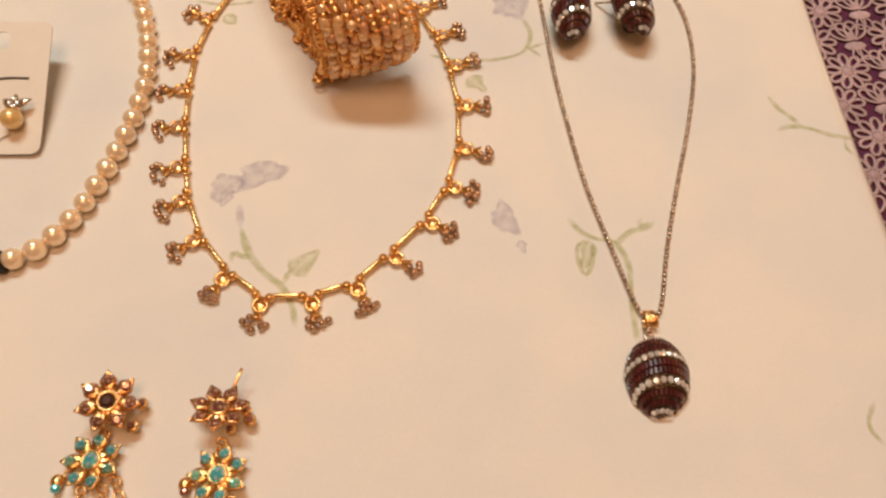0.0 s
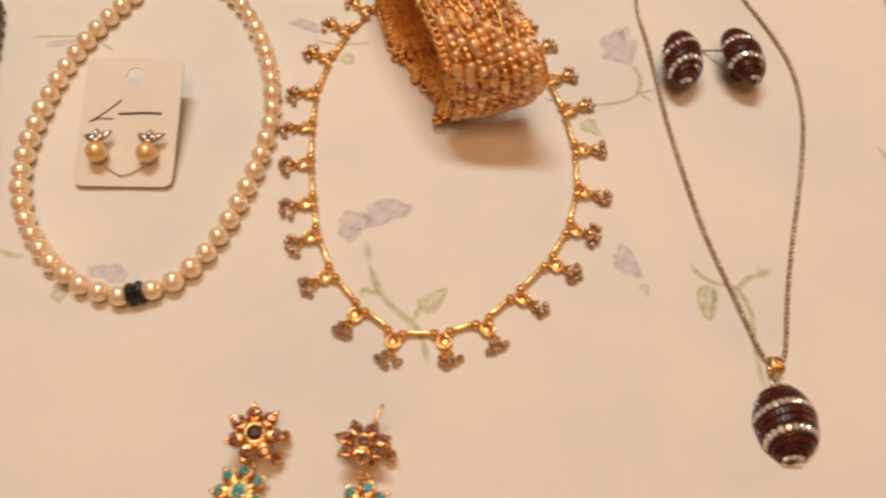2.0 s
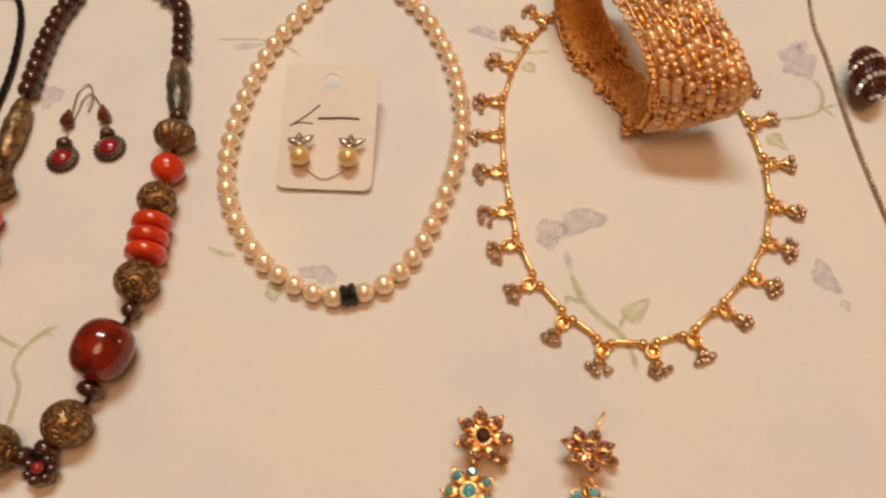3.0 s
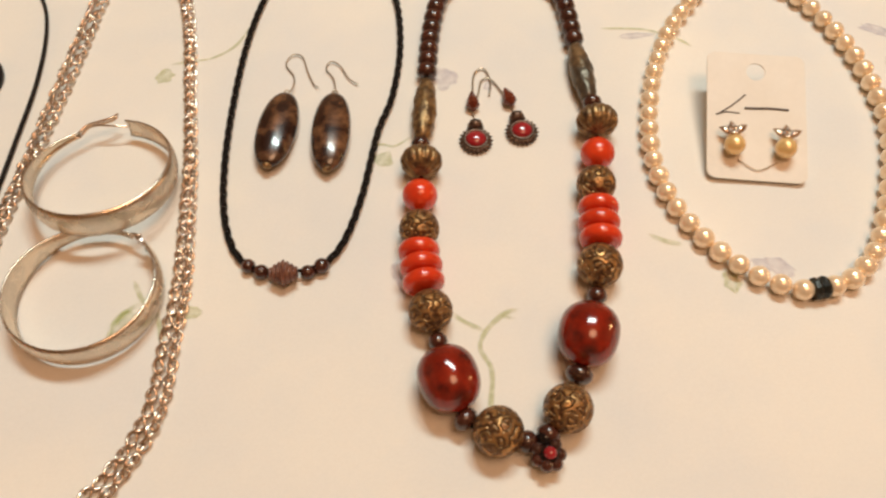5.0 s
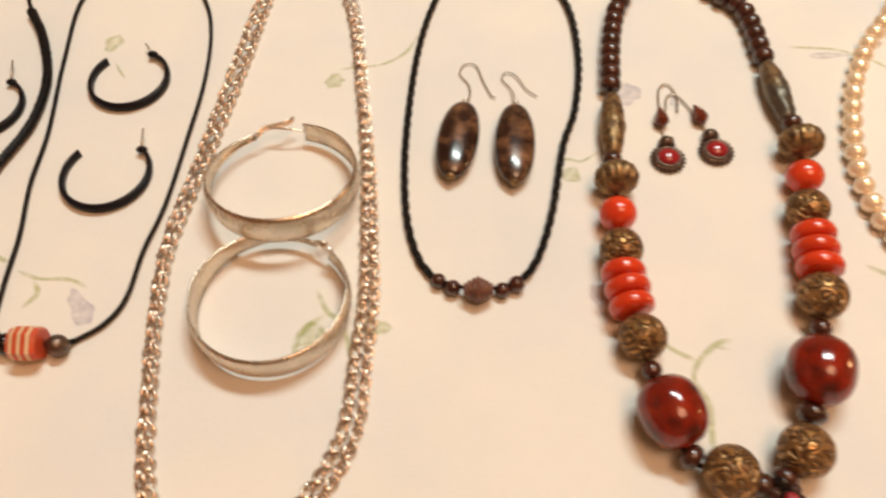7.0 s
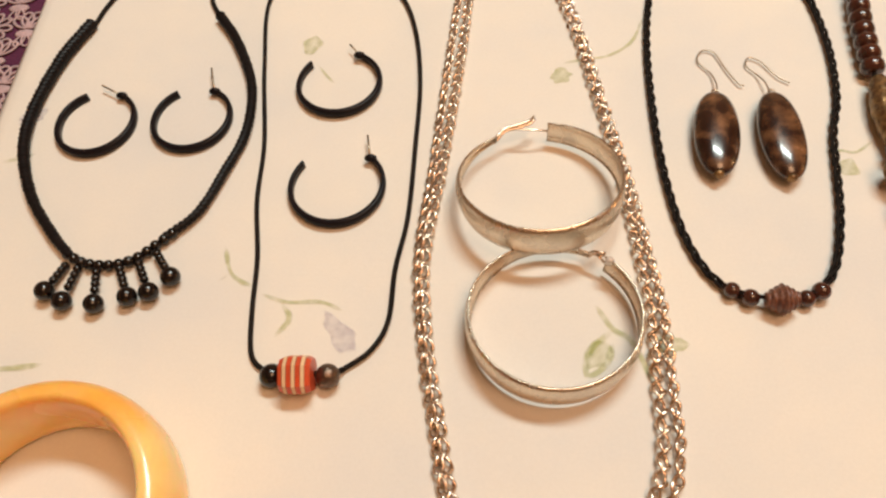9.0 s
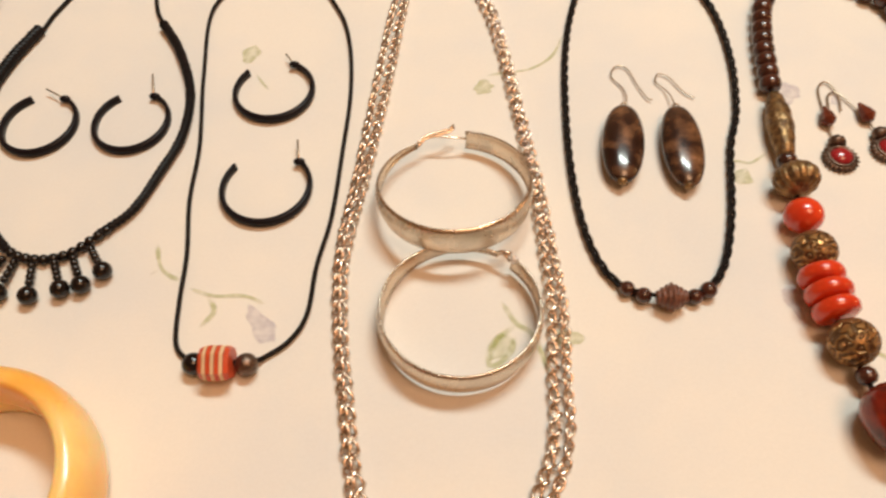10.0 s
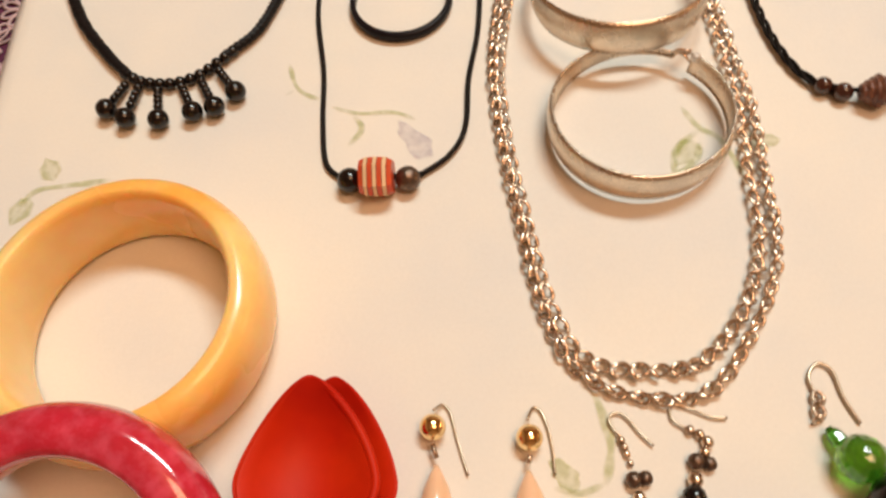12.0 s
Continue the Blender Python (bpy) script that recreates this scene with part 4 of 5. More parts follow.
def pendant_necklace():
    t = thing("egg_pendant_necklace", "silver chain necklace with striped garnet and crystal egg pendant", "necklace")
    line = Line([(0.3285, 0.1085), (0.3249, 0.1125), (0.3208, 0.1393), (0.3172, 0.1669), (0.3158, 0.1997), (0.3156, 0.2277), (0.3170, 0.2685), (0.3175, 0.2950),
                 (0.3260, 0.3300), (0.3440, 0.3480), (0.3600, 0.3300), (0.3700, 0.2950), (0.3776, 0.2656), (0.3796, 0.2441), (0.3753, 0.2179), (0.3646, 0.1884),
                 (0.3540, 0.1642), (0.3427, 0.1369), (0.3335, 0.1115)], True, 0.0014)
    s = Shape()
    for k, (p, way) in enumerate(line.run(0.0020)[:-1]):
        s.lathe([(-0.0010, 0.0002), (-0.0006, 0.00082 + 0.00012 * (k % 2)), (0.0006, 0.00082 + 0.00012 * (k % 2)), (0.0010, 0.0002)], 6, along(p, way, 0.5 * k))
    part("chain", s, DULL_SILVER, t, "fine silver popcorn chain")
    bail = Shape()
    for i in range(13):
        a = 2 * math.pi * i / 12
        bail.v += [(x * (1 - 0.25 * math.cos(a)), 0.0035 * math.cos(a), 0.0030 + 0.0024 * math.sin(a)) for x in (-0.0026, -0.0013, 0.0013, 0.0026)]
        if i:
            for k in range(3):
                b = (i - 1) * 4 + k
                bail.f.append((b, b + 1, b + 5, b + 4))
    bail_ob = part("bail", bail, GOLD, t, "gold bail", pose(0.3278, 0.1070, 0, 0, 0, -4) @ Matrix.Scale(0.85, 4))
    bail_ob.modifiers.new("thickness", "SOLIDIFY").thickness = 0.0005
    part("jump_ring", Shape().ring(0.0017, 0.0005, 16, 6, pose(0.3262, 0.1022, 0.0035, 70, 0, 60)), SILVER, t)
    pendant = new("pendant")
    pendant.parent = t
    part("loop", Shape().ring(0.0014, 0.0006, 14, 6, pose(0.3258, 0.0998, 0.0030)), SILVER, pendant)
    striped_egg(pendant, 0.0292, 0.0210, 0.0085, pose(0.3254, 0.0851, 0.0006, 0, 0, 170), 0.05, 0.19)


pendant_necklace()

for x, y, z, turn, lean in ((0.3267, 0.2500, 0.0090, -10, 4), (0.3533, 0.2474, 0.0105, 5, 9)):
    stud = thing("egg_stud_earring", "striped garnet and crystal egg stud earring lying on the cloth", "earring", group="egg stud earrings")
    place = pose(x, y, z, 2, lean, turn)
    striped_egg(stud, 0.0318, 0.0166, 0.0076, place @ pose(0, 0, 0, 0, 0, 180), 0.12 if lean < 5 else -0.08, 0.11)
    part("clutch", Shape().lathe([(0.0002, 0.0030), (0.0012, 0.0036), (0.004, 0.0024), (z + 0.001, 0.0026)], 14, pose(x + 0.001, y - 0.001, 0)), DARK_METAL, stud, "dark metal clutch")
    if lean > 5:
        part("post", Shape().sweep([(x - 0.003, y + 0.006, z), (x - 0.0065, y + 0.0095, 0.0064), (0.3420, 0.2630, 0.0006)], 0.0005, 6), DULL_SILVER, stud, "dark thin post")


# ---- flower chandelier earrings ----
def flower(parent, name, stone, x, y, z, radius, turn, tilt, petals=7, centre=None, metal=GOLD, missing=()):
    m = pose(x, y, z, *tilt, turn)
    base = Shape().lathe([(-0.0014, radius * 0.40), (-0.0004, radius * 0.62), (0.0002, radius * 0.56), (0.0010, radius * 0.30)], 18)
    head = part(name, base, metal, parent, m=m)
    petal = Shape()
    for i in range(8):
        u = i / 7
        w = radius * 0.27 * min(0.45 + 1.5 * u, 2.2 * (1.02 - u), 1.05)
        for k, h in ((-1, 0.0), (-0.8, 0.0011), (0, 0.0003), (0.8, 0.0011), (1, 0.0)):
            petal.v.append((radius * (0.34 + 0.68 * u), w * k, h + 0.0006 * u))
        if i:
            for k in range(4):
                b = (i - 1) * 5 + k
                petal.f.append((b, b + 5, b + 6, b + 1))
    petal_mesh = petal.mesh("petal", metal)
    # a cut stone: girdle, two rows of crown facets turned against each other, and a table
    cut = [(math.cos(2 * math.pi * (k + off) / 8) * r, math.sin(2 * math.pi * (k + off) / 8) * r, h) for r, h, off in ((1.0, 0.0, 0), (1.0, 0.30, 0), (0.80, 0.62, 0.5), (0.50, 0.85, 0)) for k in range(8)]
    facets = [tuple(range(24, 32))]
    for k in range(8):
        n = (k + 1) % 8
        facets += [(k, n, 8 + n, 8 + k), (8 + k, 8 + n, 16 + k), (8 + n, 16 + n, 16 + k), (16 + k, 24 + n, 24 + k), (16 + k, 16 + n, 24 + n)]
    gems = [Shape().add(cut, facets).mesh("petal_stone", mat, False) for mat in ((stone, stone, AQUA_GREEN) if stone is TURQUOISE else (stone,))]
    for k in range(petals):
        if k in missing:
            continue
        a = 2 * math.pi * k / petals
        p = part("petal", petal_mesh, GOLD, head, m=Matrix.Rotation(a, 4, "Z"))
        p.modifiers.new("thickness", "SOLIDIFY").thickness = 0.0007
        r = radius * 0.70
        part("petal_stone", gems[k % len(gems)], stone, head, m=pose(r * math.cos(a), r * math.sin(a), 0.0006, random.uniform(-9, 9), random.uniform(-9, 9), random.uniform(0, 45)) @ Matrix.Diagonal((radius * 0.19, radius * 0.19, 0.0021, 1)))
    part("centre_ring", Shape().ring(radius * 0.30, 0.0006, 20, 6, pose(0, 0, 0.0012)), GOLD, head)
    part("centre_stone", Shape().add(cut, facets), centre or stone, head, m=pose(0, 0, 0.0008) @ Matrix.Diagonal((radius * 0.27, radius * 0.27, 0.0022, 1)), smooth=False)
    return head


def chandelier_earring(top, mid, pin, side_bits, drops):
    t = thing("flower_chandelier_earring", "gold flower earring with brown and turquoise crystals", "earring", group="flower chandelier earrings")
    flower(t, "brown_flower", TOPAZ, *top, 0.0092, 0.0104 if pin is None else 0.0098, 92 if pin is None else 112, (8, -4) if pin is None else (16, 20), centre=DARK_WOOD if pin is None else TOPAZ, metal=SHADED_GOLD)
    flower(t, "turquoise_flower", TURQUOISE, *mid, 0.0036, 0.0100, 72, (-4, 3))
    for x, y, r in side_bits:
        bit = Shape().lathe([(0, r), (0.0012, r), (0.0016, r * 0.7)], 12, pose(x, y, 0.0035))
        part("side_setting", bit, GOLD, t)
        part("side_stone", Shape().lathe([(0.0048, r * 0.7), (0.0056, r * 0.68), (0.0064, r * 0.4)], 8, pose(x, y, 0)), TOPAZ, t, smooth=False)
    a, b = Vector((*top, 0.003)), Vector((*mid, 0.003))
    for k in range(3):
        part("link", Shape().ring(0.0014, 0.0005, 14, 6, Matrix.Translation(a + (b - a) * (0.48 + 0.09 * k)) @ pose(0, 0, 0, 80 * (k % 2), 0, 30), 1.3), GOLD, t)
    if pin is not None:
        part("post", Shape().sweep([(*top, 0.004), (pin[0] * 0.5 + top[0] * 0.5, pin[1] * 0.5 + top[1] * 0.5, 0.007), (*pin, 0.0100)], 0.0006, 8), GOLD, t)
    for x0, y0, x1, y1, stone in drops:
        n = max(2, round(math.hypot(x1 - x0, y1 - y0) / 0.0026))
        for k in range(n):
            u = (k + 0.5) / n
            part("drop_link", Shape().ring(0.0013, 0.00045, 12, 5, pose(x0 + (x1 - x0) * u, y0 + (y1 - y0) * u, 0.0018, 90 * (k % 2), 0, 60), 1.35), GOLD, t)
        part("drop_setting", Shape().ball((x1, y1, 0.002), 0.0022, 12, 8, (1, 1.2, 0.7)), GOLD, t)
        part("drop_stone", Shape().ball((x1, y1 - 0.0022, 0.0026), 0.0017, 8, 6), stone, t, smooth=False)


chandelier_earring((0.1399, 0.0972), (0.1340, 0.0795), None, ((0.1492, 0.0968, 0.0021), (0.1465, 0.0896, 0.0023)),
                   ((0.1275, 0.0770, 0.1225, 0.0745, TURQUOISE), (0.1305, 0.0720, 0.1295, 0.0600, AQUA_GREEN), (0.1370, 0.0720, 0.1385, 0.0640, VIOLET), (0.1410, 0.0740, 0.1440, 0.0640, AQUA_GREEN)))
chandelier_earring((0.1765, 0.0903), (0.1752, 0.0700), (0.1842, 0.1032), ((0.1840, 0.0905, 0.0021), (0.1856, 0.0868, 0.0021), (0.1790, 0.0845, 0.0019)),
                   ((0.1690, 0.0690, 0.1640, 0.0685, TOPAZ), (0.1720, 0.0630, 0.1710, 0.0500, TURQUOISE), (0.1790, 0.0630, 0.1800, 0.0500, TURQUOISE)))


# ---- red bead necklace ----
def red_necklace():
    t = thing("red_bead_necklace", "chunky necklace of coral, dark red agate and carved bronze beads", "necklace")
    rondelle = Shape().lathe([(-0.0034, 0.0015), (-0.0030, 0.0036), (-0.0012, 0.0046), (0.0012, 0.0046), (0.0030, 0.0036), (0.0034, 0.0015)], 16).mesh("dark_rondelle", DARK_WOOD)

    def carved(r, rich):
        def wob(a, b):
            p = Vector((math.sin(a) * math.cos(b), math.sin(a) * math.sin(b), math.cos(a)))
            swirl = math.sin(11 * b + 7 * math.cos(2.4 * a) + 2 * noise.noise(p * 2))
            return 1 + 0.03 * noise.noise(p * rich) + 0.03 * (abs(swirl) ** 0.4 - 0.7) * math.sin(a)
        return Shape().ball(r=r * 0.98, seg=72, rings=40, wobble=wob)

    def ribbed(r):
        return Shape().ball(r=r, seg=84, rings=18, scale=(1, 1, 0.82), wobble=lambda a, b: 0.93 + 0.12 * abs(math.cos(7 * b)) ** 0.7 * math.sin(a))

    def disc(r):
        return Shape().lathe([(-0.0032, r * 0.3), (-0.0031, r * 0.72), (-0.0022, r * 0.93), (0, r), (0.0022, r * 0.93), (0.0031, r * 0.72), (0.0032, r * 0.3)], 26)

    def barrel(r, half):
        rows = []
        for i in range(17):
            u = -1 + 2 * i / 16
            rows.append((half * u, r * (1 - abs(u) ** 2.5) ** 0.5 * (1 - 0.04 * u) + 0.0006))
        return Shape().lathe(rows, 30)

    def tube_bead():
        rows = [(0.0165 * (-1 + i / 8), 0.0052 * (0.55 + 0.45 * math.sin(math.pi * i / 16) ** 0.8)) for i in range(17)]
        return Shape().lathe(rows, 24, shape=lambda b, h: 1 + 0.05 * math.sin(6 * b + h * 400) + 0.05 * math.sin(h * 900 + 2 * b))

    left = [("tube_bead", -0.0590, 0.2481, 0.0052), ("small", -0.0606, 0.2287, 0.0040), ("ribbed", -0.0602, 0.2178, 0.0084), ("red", -0.0608, 0.2015, 0.0073),
            ("carved", -0.0610, 0.1850, 0.0081), ("disc", -0.0611, 0.1745, 0.0083), ("disc", -0.0602, 0.1678, 0.0085), ("disc", -0.0593, 0.1610, 0.0083), ("carved", -0.0567, 0.1489, 0.0084),
            ("small", -0.0541, 0.1378, 0.0036), ("barrel", -0.0503, 0.1212, 0.0110), ("small", -0.0448, 0.1080, 0.0046), ("carved", -0.0338, 0.1028, 0.0089), ("small", -0.0240, 0.1000, 0.0040)]
    right = [("tube_bead", 0.0123, 0.2682, 0.0056), ("small", 0.0148, 0.2500, 0.0042), ("ribbed", 0.0152, 0.2377, 0.0086), ("red", 0.0137, 0.2213, 0.0073), ("carved", 0.0112, 0.2050, 0.0081),
             ("disc", 0.0107, 0.1932, 0.0083), ("disc", 0.0101, 0.1860, 0.0085), ("disc", 0.0100, 0.1790, 0.0085), ("carved", 0.0082, 0.1669, 0.0088), ("small", 0.0062, 0.1554, 0.0038),
             ("barrel", 0.0002, 0.1372, 0.0112), ("small", -0.0040, 0.1234, 0.0050), ("carved", -0.0093, 0.1106, 0.0088), ("small", -0.0165, 0.1025, 0.0042)]
    ends = ([(-0.0250, 0.3800), (-0.0340, 0.3720), (-0.0430, 0.3500), (-0.0471, 0.3310), (-0.0513, 0.3215), (-0.0545, 0.3070), (-0.0565, 0.2912), (-0.0581, 0.2680)],
            [(-0.0250, 0.3800), (-0.0150, 0.3680), (-0.0085, 0.3480), (-0.0045, 0.3340), (0.0054, 0.3249), (0.0090, 0.3129), (0.0104, 0.2973), (0.0113, 0.2865)])
    spine = []
    for side, end in ((left, ends[0]), (right, ends[1])):
        line = Line(end, z=0.0048)
        run = line.run(0.0070, 0.006, line.total - 0.004)
        for p, way in run:
            part("dark_rondelle", rondelle, DARK_WOOD, t, m=along(p, way, random.uniform(0, 3)))
        pts = [p for p, _ in run] + [Vector((x, y, max(r * 0.8, 0.0045))) for _, x, y, r in side]
        spine.append(pts)
        for i, (kind, x, y, r) in enumerate(side):
            p = Vector((x, y, r + (0.0003 if r > 0.005 else 0.0022)))
            prev = side[i - 1] if i else (0, *end[-1], 0)
            nxt = side[i + 1] if i + 1 < len(side) else (0, -0.018, 0.098, 0)
            way = Vector((nxt[1] - prev[1], nxt[2] - prev[2], 0)).normalized()
            m = along(p, way, random.uniform(0, 6))
            if kind == "tube_bead":
                part("tube_bead", tube_bead(), BRONZE if x < 0 else VERDIGRIS, t, "long carved bronze tube bead" if x < 0 else "long greenish dark bronze tube bead", m)
            elif kind == "small":
                part("spacer_bead", Shape().lathe([(-0.0030, 0.0012), (-0.0026, r * 0.7), (-0.001, r), (0.001, r), (0.0026, r * 0.7), (0.0030, 0.0012)], 14), DARK_WOOD, t, "", m)
            elif kind == "ribbed":
                part("ribbed_bead", ribbed(r), BRONZE, t, "ribbed bronze bead", m)
            elif kind == "red":
                part("coral_bead", Shape().ball(r=r, seg=28, rings=18, scale=(1, 1, 0.94)), CORAL, t, "round coral red bead", m)
            elif kind == "disc":
                part("coral_disc", disc(r), CORAL, t, "flat coral red disc bead", m)
            elif kind == "barrel":
                part("agate_barrel", barrel(r * 0.93, 0.0121), CARNELIAN, t, "large polished dark red barrel bead", m)
            else:
                part("carved_bead", carved(r, 9.0), CARVED, t, "carved antique bronze bead", m)
    cord = Line([tuple(p) for p in spine[0] + [Vector((-0.018, 0.098, 0.006))] + spine[1][::-1]])
    part("cord", Shape().sweep([p for p, _ in cord.run(0.004)], 0.0010, 6), BLACK_CORD, t)
    for k in range(7):
        a = 2 * math.pi * k / 7
        part("cluster_bead", Shape().ball((-0.0172 + 0.0040 * math.cos(a), 0.0955 + 0.0040 * math.sin(a), 0.0058 + 0.001 * (k % 2)), 0.0025, 10, 7), DARK_WOOD, t)
    part("end_bead", Shape().ball((-0.0178, 0.1010, 0.0065), 0.0034, 12, 8), JET, t)
    part("cluster_core", Shape().ball((-0.0172, 0.0955, 0.0050), 0.0046, 12, 8), JET, t, "dark beaded end cluster")
    part("cluster_stone", Shape().ball((-0.0168, 0.0952, 0.0092), 0.0023, 14, 9, (1, 1, 0.8)), DEEP_RED, t)


red_necklace()


def wire_hook(t, places, r=0.0004, mat=STEEL, z=0.0012, name="hook"):
    return part(name, Shape().sweep([p for p, _ in Line(places, z=z).run(0.0008)], r, 7), mat, t)


def red_drop_earring(x, y, bx, by, hook, turn):
    t = thing("red_drop_earring", "oxidised metal earring with red oval stone and serrated rim", "earring", group="red drop earrings")
    m = pose(x, y, 0.0010, 0, 0, turn)
    part("setting", Shape().lathe([(-0.0008, 0.0062), (0.0006, 0.0070), (0.0014, 0.0062), (0.0018, 0.0048)], 84, None, lambda b, h: 1 + 0.10 * math.cos(21 * b)), DARK_METAL, t, "", m)
    part("bead_rim", Shape().ring(0.0049, 0.0007, 28, 6, pose(0, 0, 0.0018)), DARK_METAL, t, "", m)
    part("stone", Shape().ball((0, 0, 0.0014), 0.0046, 24, 12, (1, 0.94, 0.6)), DEEP_RED, t, "glossy red stone", m)
    part("cap", Shape().lathe([(0, 0.0034), (0.003, 0.0030), (0.0042, 0.0018)], 16, pose(0, 0.0060, 0.0014, -90, 0, 0), lambda b, h: 1 + 0.08 * math.cos(8 * b)), DARK_METAL, t, "", m)
    part("brown_bead", Shape().lathe([(-0.0058, 0.0007), (-0.0014, 0.0026), (0.0020, 0.0032), (0.0042, 0.0012)], 8, along((bx, by, 0.0032), Vector((x - bx, y - by, 0)).normalized())), TEARDROP, t, "small dark red brown teardrop bead", smooth=False)
    wire_hook(t, hook)


red_drop_earring(-0.0367, 0.2340, -0.0375, 0.2545, [(-0.0372, 0.2440), (-0.0372, 0.2600), (-0.0362, 0.2730), (-0.0318, 0.2765), (-0.0290, 0.2690), (-0.0297, 0.2600)], 0)
red_drop_earring(-0.0164, 0.2385, -0.0212, 0.2565, [(-0.0190, 0.2500), (-0.0240, 0.2620), (-0.0290, 0.2700), (-0.0330, 0.2690), (-0.0345, 0.2620), (-0.0360, 0.2560)], 14)


# ---- braided cord necklace and oval shell earrings ----
def braid(line, radius, start, end, parent, mat, turns_per_metre=190):
    for strand in range(3):
        pts = []
        for k, (p, way) in enumerate(line.run(0.0011, start, end)):
            a = k * 0.0011 * turns_per_metre * 2 * math.pi / 3 + strand * 2 * math.pi / 3
            side = Vector((-way.y, way.x, 0))
            pts.append(p + side * (radius * 0.80 * math.cos(a)) + Vector((0, 0, radius * 0.6 * math.sin(a))))
        part("cord_strand", Shape().sweep(pts, radius * 0.58, 6), mat, parent)


def braided_necklace():
    t = thing("braided_cord_necklace", "black braided cord necklace with brown wooden beads", "necklace")
    line = Line([(-0.1062, 0.1690), (-0.0995, 0.1722), (-0.0915, 0.1835), (-0.0850, 0.2060), (-0.0795, 0.2390), (-0.0735, 0.2600), (-0.0704, 0.2900), (-0.0730, 0.3220), (-0.0820, 0.3400), (-0.1060, 0.3465),
                 (-0.1310, 0.3390), (-0.1385, 0.3220), (-0.1435, 0.2900), (-0.1452, 0.2500), (-0.1443, 0.2195), (-0.1411, 0.1960), (-0.1349, 0.1796), (-0.1262, 0.1714), (-0.1212, 0.1692)], z=0.0024)
    braid(line, 0.00118, 0.0, line.total, t, BLACK_CORD, 165)
    part("inner_cord", Shape().sweep([(-0.128, 0.172, 0.004), (-0.1137, 0.1674, 0.0045), (-0.099, 0.1722, 0.004)], 0.0008, 6), BLACK_CORD, t)
    rows = []
    for i in range(41):
        h = -0.0054 + 0.0108 * i / 40
        rows.append((h, 0.0020 + 0.0031 * (1 - abs(h) / 0.0054) ** 0.8 + 0.0004 * math.cos(h * 3600)))
    part("ribbed_bead", Shape().lathe(rows, 28, pose(-0.1137, 0.1677, 0.0054, 0, 90, 2)), RUST_BEAD, t, "ribbed copper brown bead")
    for x, y, r in ((-0.1285, 0.1726, 0.0029), (-0.1230, 0.1696, 0.0031), (-0.1048, 0.1692, 0.0030), (-0.0995, 0.1719, 0.0032)):
        part("round_bead", Shape().ball((x, y, r), r, 18, 12), DARK_WOOD, t, "small glossy dark wooden bead")


braided_necklace()


def oval_earring(x, y, turn, length, width, hook):
    t = thing("oval_shell_earring", "polished brown tiger shell oval earring with wire hook", "earring", group="oval shell earrings")
    m = pose(x, y, 0.0049, 0, 3, turn)
    part("oval", Shape().lathe([(-length / 2 * math.cos(math.pi * i / 26), width / 2 * max(0.0, math.sin(math.pi * i / 26)) ** 0.84 + 0.0001) for i in range(27)], 36,
                               m @ pose(0, 0, 0, -90, 0, 0) @ Matrix.Diagonal((1, 0.0048 / (width / 2), 1, 1))), SHELL, t)
    part("end_cap", Shape().lathe([(0, 0.0022), (0.0012, 0.0018), (0.0018, 0.0008)], 12, m @ pose(0, -length / 2 + 0.0008, 0, 90, 0, 0)), BRONZE, t)
    part("top_loop", Shape().ring(0.0012, 0.0004, 12, 6, m @ pose(0, length / 2 + 0.0008, 0)), STEEL, t)
    wire_hook(t, hook, 0.00032)


oval_earring(-0.1233, 0.2398, -7, 0.0405, 0.0172, [(-0.1205, 0.2600, 0.004), (-0.1188, 0.2660, 0.003), (-0.1195, 0.2740), (-0.1237, 0.2810), (-0.1215, 0.2870), (-0.1165, 0.2860), (-0.1130, 0.2760), (-0.1095, 0.2680), (-0.1075, 0.2672)])
oval_earring(-0.0996, 0.2383, -1, 0.0418, 0.0167, [(-0.0992, 0.2590, 0.004), (-0.0998, 0.2670, 0.003), (-0.1015, 0.2730), (-0.1048, 0.2780), (-0.1030, 0.2825), (-0.0985, 0.2800), (-0.0940, 0.2720), (-0.0895, 0.2680)])


